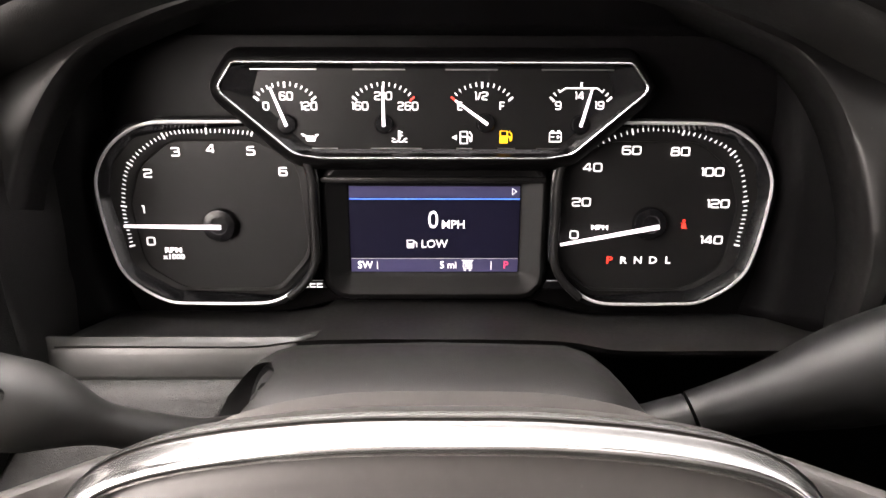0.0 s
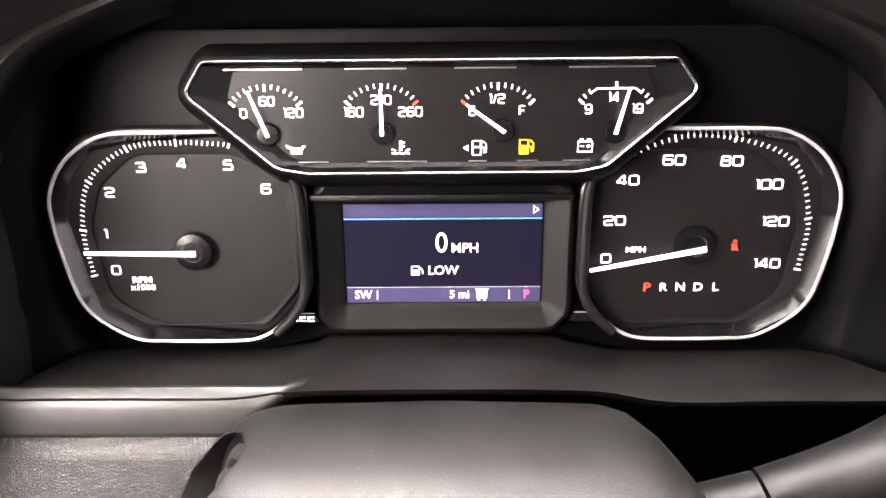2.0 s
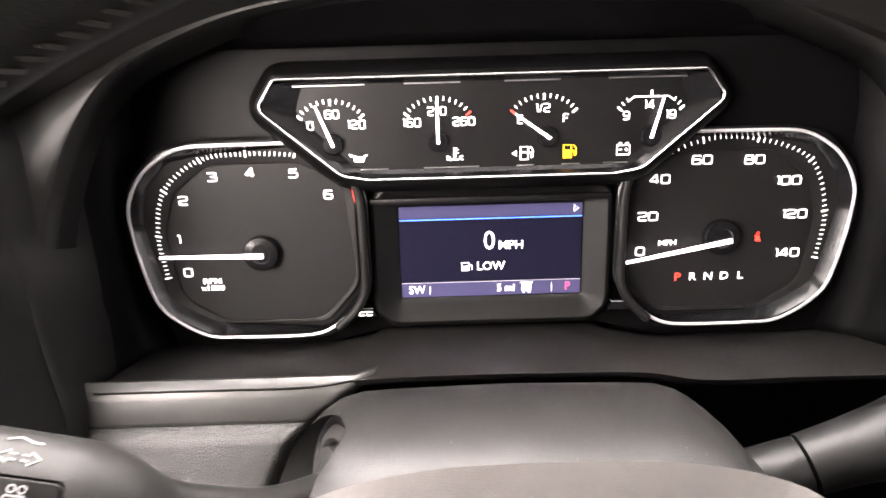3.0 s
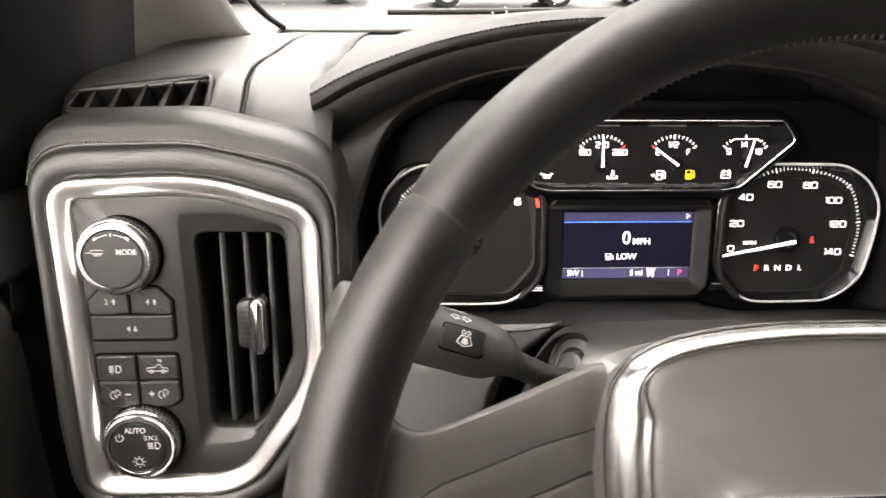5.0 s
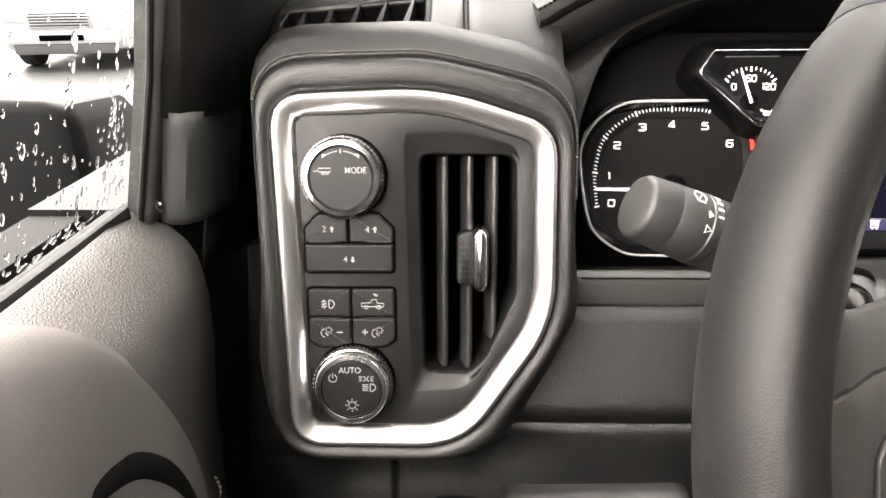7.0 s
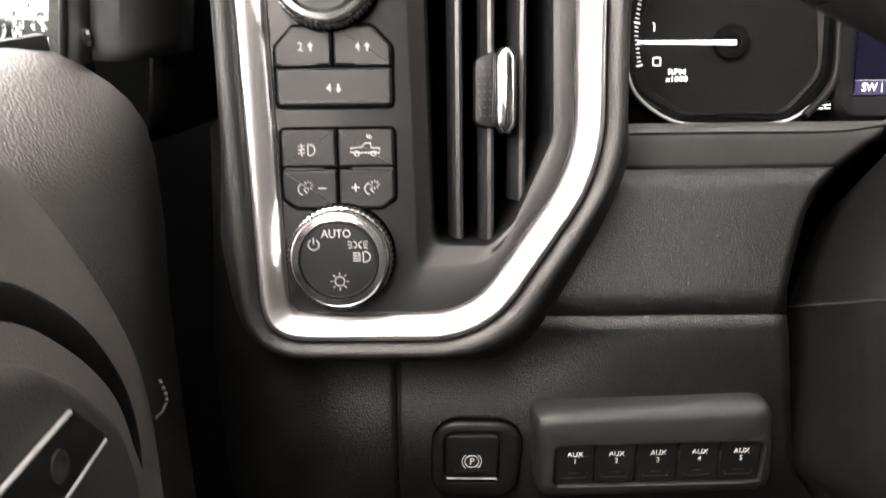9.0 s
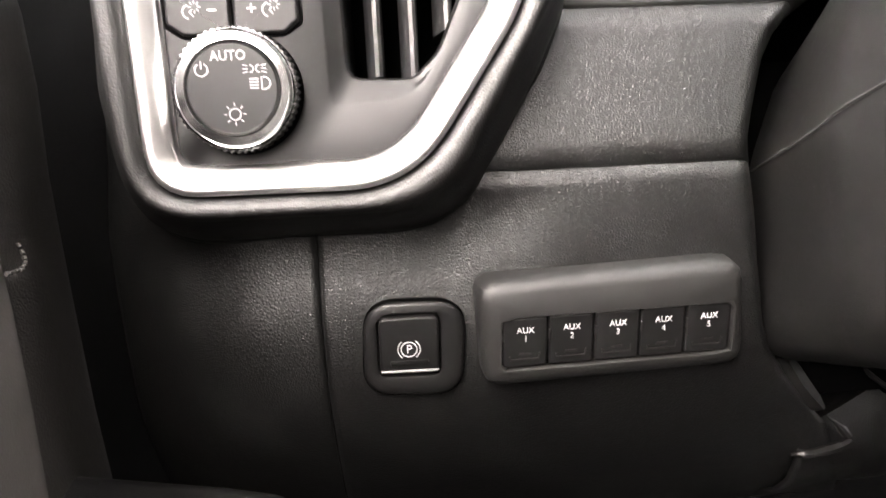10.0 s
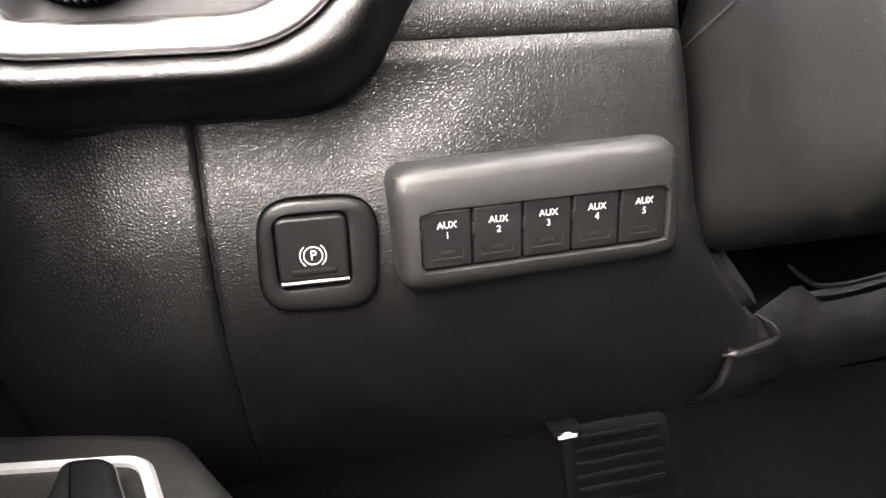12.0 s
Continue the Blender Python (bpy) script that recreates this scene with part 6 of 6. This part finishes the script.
pane = part("pane", loft([[(-462, -760, 1430), (-462, 290, 1430), (-466, 290, 1430), (-466, -760, 1430)], [(-309, -760, 1940), (-309, 150, 1940), (-313, 150, 1940), (-313, -760, 1940)]], caps=(True, True)), GLASS, frame_ob)
pane.visible_shadow = False
for face in pane.data.polygons:
    face.use_smooth = False
part("outer_bar", loft([[(x + (z - 1475) * 0.30, y + lean, z) for x, y in ((-434, 262), (-436, 250), (-444, 252), (-446, 264))] for lean, z in LEANS]), FRIT, frame_ob, "wet dark glass border")
drops = bmesh.new()
rng = random.Random(4)


def drop(bm, p, n, r, stretch):
    """A flat rain drop on a pane with normal n."""
    a = n.cross(Vector((0, 0, 1))).normalized()
    b = a.cross(n)
    if b.z > 0:
        b = -b
    rings = []
    for k, (rr, h) in enumerate(((1.0, 0.0), (0.86, 0.34), (0.5, 0.52))):
        rings.append([tuple(p + a * r * rr * math.cos(q) + b * r * rr * stretch * math.sin(q) + n * r * h) for q in (2 * math.pi * i / 8 for i in range(8))])
    loft(rings, caps=(True, True), bm=bm)


for k in range(620):
    y = 262 - abs(rng.gauss(0, 1)) * 130
    z = 1452 + rng.random() ** 1.6 * 300
    if rng.random() < 0.3:
        y = 266 - rng.random() * 26
    r = 0.5 + 1.5 * rng.random() ** 3
    drop(drops, Vector((-466.4 + (z - 1430) * 0.3, y - (z - 1440) * 0.1 * (1 if y > 200 else 0), z)), Vector((-0.958, 0, 0.287)), r, 1 + rng.random() * (2.4 if r < 1.5 else 1.2))
for k in range(150):
    y = 240 - rng.random() * 330
    drop(drops, Vector((-455, y, 1449 + rng.random() * 6)), Vector((-0.7, 0, 0.7)), 0.8 + 1.6 * rng.random() ** 2, 1 + rng.random())
solo("rain_drops", drops, WATER, HERE, "clear rain drops on the side window", "rain drops", kind="stuff")

# ---------------------------------------------------------------- pillar, windscreen and cabin shell
pillar = thing("front_pillar", HERE, "pale taupe windscreen pillar trim above a dark base", "pillar")
rows = []
for y, z, w, x in ((600, 1522, 120, -306), (520, 1560, 114, -318), (420, 1640, 106, -328), (300, 1735, 100, -338), (160, 1840, 96, -350), (20, 1930, 92, -362)):
    rows.append([(x, y + 16, z - 8), (x - 4, y - 4, z - 2), (x - 18, y - 22, z - 4), (x - 50, y - 40, z - 10), (x - w, y - 60, z - 18), (x - w - 30, y - 60, z - 24)])
thick(part("pillar_trim", loft(rows, closed=False), PILLAR, pillar), 4, (0.5, -1, -0.5))
# dark sail panel between pillar and window, with its worn grey lower cover
rows = []
for z, lean in ((1500, 0), (1540, -4), (1600, -12), (1700, -40), (1800, -70), (1930, -120)):
    rows.append([(x + (z - 1503) * 0.22, y + lean, z) for x, y in ((-424, 250), (-416, 236), (-405, 233), (-392, 240), (-382, 256), (-374, 300), (-368, 380))])
thick(part("sail_panel", loft(rows, closed=False), SAIL, pillar, "matt dark taupe sail panel"), 3, (0.8, -1, 0))
rows = []
for z, lean in ((1440, 4), (1446, 3), (1470, 1.5), (1496, 0), (1503, -1)):
    rows.append([(x - (1500 - z) * 0.22, y + lean, z) for x, y in ((-422, 252), (-417, 239), (-410, 233.5), (-402, 233.5), (-395.5, 239), (-391, 249), (-388, 262), (-386, 276))])
thick(part("base_cover", loft(rows, closed=False), GREYPAD, pillar, "worn grey pillar base cover"), 3, (0.8, -1, 0))
rows = [[(x - (1500 - z) * 0.22, y, z) for x, y in ((-396, 258), (-391, 266), (-384, 295), (-368, 370))] for z in (1400, 1440, 1470, 1503)]
thick(part("side_cover", loft(rows, closed=False), SAIL, pillar, "matt dark cover behind the pillar base"), 3, (0.8, -1, 0))
screw = part("screw", lathe([(4.2, 0), (4.0, 1.4), (2.6, 2.0), (1.2, 1.2)], 16), CHROME, pillar, "bright screw head")
screw.matrix_local = Matrix.Translation((-0.4285, 0.2405, 1.4500)) @ pose(0, 0, 0, 90, 0, -50)

windscreen = thing("windscreen", HERE, "rain-spotted windscreen with black edge band", "windscreen")
glass_rows = [[(x, y, z) for x in range(-380, 1261, 164)] for y, z in ((640, 1528), (450, 1668), (250, 1806), (60, 1930))]
g = thick(part("pane", loft(glass_rows, closed=False), GLASS, windscreen), 4, (0, 1, 1))
g.visible_shadow = False
for face in g.data.polygons:
    face.use_smooth = False
part("edge_band", tube(curve([(-352, 400, 1714), (-334, 520, 1622), (-322, 580, 1577), (-310, 604, 1555), (-292, 618, 1541), (-250, 624, 1538), (300, 640, 1541), (1200, 640, 1541)], 90), 3.5, 8), RUBBER, windscreen, "black windscreen edge")
part("wiper_arm", tube([(-190, 690, 1552), (60, 684, 1557), (800, 700, 1556)], 3.5, 8), RUBBER, windscreen)
drops = bmesh.new()
for k in range(260):
    x, t = -330 + rng.random() * 560, rng.random() ** 1.4
    y, z = 622 - 190 * t, 1540 + 140 * t
    drop(drops, Vector((x, y + 5, z + 4)), Vector((0, 0.59, 0.81)), 0.7 + 1.5 * rng.random() ** 3, 1 + rng.random() * 0.8)
solo("rain_drops", drops, WATER, HERE, "clear rain drops on the windscreen", "rain drops", kind="stuff")

solo("ceiling", box(-520, -1700, 1955, 1360, 60, 1990, 8), LINER, HERE, "pale grey cloth headliner", "headliner", kind="structure")
# added out of view: blocks rear light as driver and seat would
solo("wall_light_block", box(-480, -600, 720, 1320, -540, 1955, 10), BODY_CLOTH, HERE, "unseen dark wall added behind the driver to block light", "cabin wall", kind="structure")
shell = thing("wall_cabin", HERE, "plain grey cabin lining with window openings", "cabin wall", kind="structure")
part("left_lower", box(-520, -1700, 700, -488, 262, 1436), BODY_CLOTH, shell)
part("left_middle_pillar", box(-520, -880, 1436, -470, -760, 1956), BODY_CLOTH, shell)
part("left_rear_pillar", box(-520, -1700, 1436, -470, -1500, 1956), BODY_CLOTH, shell)
part("right_lower", box(1320, -1700, 700, 1360, 700, 1436), BODY_CLOTH, shell)
part("right_middle_pillar", box(1310, -880, 1436, 1360, -760, 1956), BODY_CLOTH, shell)
part("right_rear_pillar", box(1310, -1700, 1436, 1360, -1500, 1956), BODY_CLOTH, shell)
part("rear_lower", box(-520, -1740, 700, 1360, -1701, 1500), BODY_CLOTH, shell)
part("rear_upper", box(-520, -1740, 1880, 1360, -1701, 1956), BODY_CLOTH, shell)
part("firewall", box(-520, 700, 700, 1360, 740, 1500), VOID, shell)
part("left_cowl", box(-520, 262, 700, -440, 700, 1440), PAD, shell)
part("right_front_pillar", tube([(1300, 640, 1520), (1300, 60, 1940)], 55, 10), PILLAR, shell)
part("left_outer_pillar", tube([(-478, 640, 1520), (-478, 40, 1945)], 45, 10), BODY_CLOTH, shell)
solo("floor", box(-520, -1700, 690, 1360, 740, 720), CARPET, HERE, "black carpeted cabin floor", "floor", kind="structure")

pedal = thing("brake_pedal", HERE, "black ribbed rubber brake pedal under the dash", "pedal")
PEDAL_RUBBER = surface("worn_pedal_rubber", (0.0025, 0.0025, 0.0025), 0.7, grain=2.0, relief=0.1, vary=0.4, spec=0.2)
tread = pose(0.038, 0.478, 0.842, 62, 0, 0)
part("pad", prism(outline([(-66, -44, 14), (70, -42, 14), (62, 44, 14), (-64, 44, 14)], 5), -10, 0, 3), PEDAL_RUBBER, pedal).matrix_local = tread
for k in range(5):
    part("rib", box(-52, -30 + k * 14, -1, 52, -24 + k * 14, 2.5, 1.2), PEDAL_RUBBER, pedal).matrix_local = tread
part("arm", tube(curve([(40, 500, 850), (44, 545, 960), (48, 575, 1080), (50, 590, 1250)], 14), 9, 10), SMOOTH, pedal)

# outside mirror
mirror = thing("side_mirror", HERE, "wet black side mirror housing outside the window", "side mirror")
loops = []
for x, gy in ((-960, 0.80), (-950, 0.94), (-910, 1.0), (-750, 1.0), (-690, 0.97), (-672, 0.88), (-666, 0.70)):
    base = outline([(560, 1246, 24), (700, 1244, 40), (738, 1300, 40), (738, 1405, 40), (700, 1440, 30), (560, 1452, 16)], 4)
    loops.append([(x, 640 + (y - 640) * gy, 1345 + (z - 1345) * gy) for y, z in base])
part("housing", loft(loops, caps=(True, True)), SMOOTH, mirror)
part("mount_arm", tube([(-680, 660, 1320), (-600, 640, 1310), (-500, 600, 1320)], 30, 12), SMOOTH, mirror)

# ---------------------------------------------------------------- outside
ASPHALT = surface("wet_asphalt", (0.06, 0.06, 0.06), 0.45, relief=1.0, vary=0.3)
solo("ground", box(-400000, -400000, -300, 400000, 400000, 0), ASPHALT, HERE, "wet grey car park asphalt", "ground", kind="structure")
WHITE_PAINT = surface("white_car_paint", (0.55, 0.55, 0.55), 0.25, coat=0.6, vary=0.03)
RED_PAINT = surface("red_car_paint", (0.34, 0.012, 0.014), 0.25, coat=0.6, vary=0.05)
TYRE = surface("tyre_rubber", (0.02, 0.02, 0.02), 0.8)
TINT = surface("dark_car_glass", (0.015, 0.017, 0.02), 0.08, coat=0.4)
GREY_PLASTIC = surface("grey_bumper", (0.12, 0.12, 0.12), 0.5)
LAMP = surface("headlamp_lens", (0.75, 0.77, 0.80), 0.12, coat=0.6)


def vehicle(name, paint, m, label, tall, long, hood_h, grille):
    """A parked vehicle, nose towards -y, standing on z = 0."""
    v = thing(name, m, label, "car", "parked cars")
    w = 960
    loops = []
    prof = [(0, 480, hood_h - 160, 0.88), (60, 330, hood_h - 60, 0.95), (250, 280, hood_h, 0.98), (900, 270, hood_h + 70, 1.0), (1300, 270, hood_h + 110, 1.0), (long * 0.8, 280, hood_h + 120, 1.0), (long - 120, 330, hood_h + 60, 0.96), (long, 450, hood_h - 60, 0.90)]
    for y, lo, hi, f in prof:
        loops.append([(x, y, z) for x, z in outline([(-w * f, lo, 90), (w * f, lo, 90), (w * f, (lo + hi) / 2, 60), (w * f * 0.93, hi, 110), (-w * f * 0.93, hi, 110), (-w * f, (lo + hi) / 2, 60)], 3)])
    body = part("body", loft(loops, caps=(True, True)), paint, v)
    cab = []
    h0 = hood_h + 90
    for y, z, f in ((1150, h0, 0.90), (1750, tall - 40, 0.76), (2000, tall, 0.74), (long * 0.86, tall - 20, 0.74), (long - 150, h0 + 20, 0.86)):
        cab.append([(-w * f, y, z), (w * f, y, z), (w * f * 0.98, y + 5, z + 3), (-w * f * 0.98, y + 5, z + 3)])
    hull = bmesh.new()
    sides = [[(-w * f, y, z) for y, z, f in ((1150, h0, .92), (1780, tall - 30, .76), (2050, tall, .74), (long * .86, tall - 20, .74), (long - 140, h0 + 20, .88))]]
    sides.append([(-x, y, z) for x, y, z in sides[0]])
    sides = [[(x * 1.0, y, z) for x, y, z in sides[0]]] + [[(x * k, y, z + (8 if abs(k) < 0.9 else 0)) for x, y, z in sides[0]] for k in (0.6, 0.0, -0.6)] + [sides[1]]
    loft(sides, closed=False, caps=(True, True), bm=hull)
    part("cabin", hull, TINT, v, "dark glazed cabin")
    part("roof", loft([[(x, y, z + 12) for x, y, z in row] for row in ([(-w * .73, 1990, tall - 12), (w * .73, 1990, tall - 12)], [(-w * .75, 2060, tall + 2), (w * .75, 2060, tall + 2)], [(-w * .75, long * .86, tall - 18), (w * .75, long * .86, tall - 18)])], closed=False), paint, v)
    part("bumper", box(-w * 0.9, -70, 420, w * 0.9, 60, 620, 40), paint if grille == "white" else GREY_PLASTIC, v)
    part("lower_bumper", box(-w * 0.8, -40, 260, w * 0.8, 60, 425, 30), GREY_PLASTIC, v)
    gr = part("grille", box(-w * 0.50, -40, 660, w * 0.50, 30, hood_h - 150, 20), CHROME, v, "chrome barred grille")
    for k in range(5):
        part("grille_bar", box(-w * 0.46, -52, 690 + k * (hood_h - 860) / 5, w * 0.46, -36, 712 + k * (hood_h - 860) / 5, 4), SLAT, gr)
    part("lower_intake", box(-w * 0.35, -82, 470, w * 0.35, -66, 560, 10), VOID, v)
    for s in (-1, 1):
        part("headlight", box(s * w * 0.72 - 170, -25, hood_h - 330, s * w * 0.72 + 170, 90, hood_h - 160, 40), LAMP, v)
        part("fog_lamp", box(s * w * 0.66 - 70, -84, 470, s * w * 0.66 + 70, -60, 560, 15), LAMP, v)
        part("mirror", box(s * w * 1.02 - 90, 1250, h0 + 60, s * w * 1.02 + 90, 1330, h0 + 220, 30), paint, v)
        for y in (800, long - 900):
            bm = lathe([(250, -110), (360, -110), (370, -60), (370, 60), (360, 110), (250, 110)], 28, caps=(True, True))
            wh = part("wheel", bm, TYRE, v)
            wh.matrix_local = Matrix.Translation((s * 0.86, y * MM, 0.37)) @ pose(0, 0, 0, 0, 90, 0)
            part("rim", lathe([(230, 100), (240, 118), (120, 104), (60, 118)], 20, caps=(False, True)) if s > 0 else lathe([(230, -100), (240, -118), (120, -104), (60, -118)], 20, caps=(False, True)), SILVER, wh)
    return v


vehicle("parked_suv", WHITE_PAINT, pose(-6.55, 10.6, 0, 0, 0, 8), "white SUV with chrome grille parked facing us", 1780, 4700, 1080, "white")
for x, y, turn, paint, words in ((-1.4, 18.6, 96, WHITE_PAINT, "white parked pickup seen through the windscreen"), (4.3, 18.0, 92, RED_PAINT, "red parked car seen side-on through the windscreen"), (9.6, 18.6, 90, RED_PAINT, "red parked car seen side-on through the windscreen"), (14.8, 19.5, 88, RED_PAINT, "red parked car seen side-on through the windscreen"), (20.4, 21, 86, WHITE_PAINT, "white parked car seen through the windscreen"), (-9.4, 15.5, 10, WHITE_PAINT, "white parked car beyond the SUV")):
    vehicle("parked_car", paint, pose(x, y, 0, 0, 0, turn), words, 1620, 4500, 980, "grey")
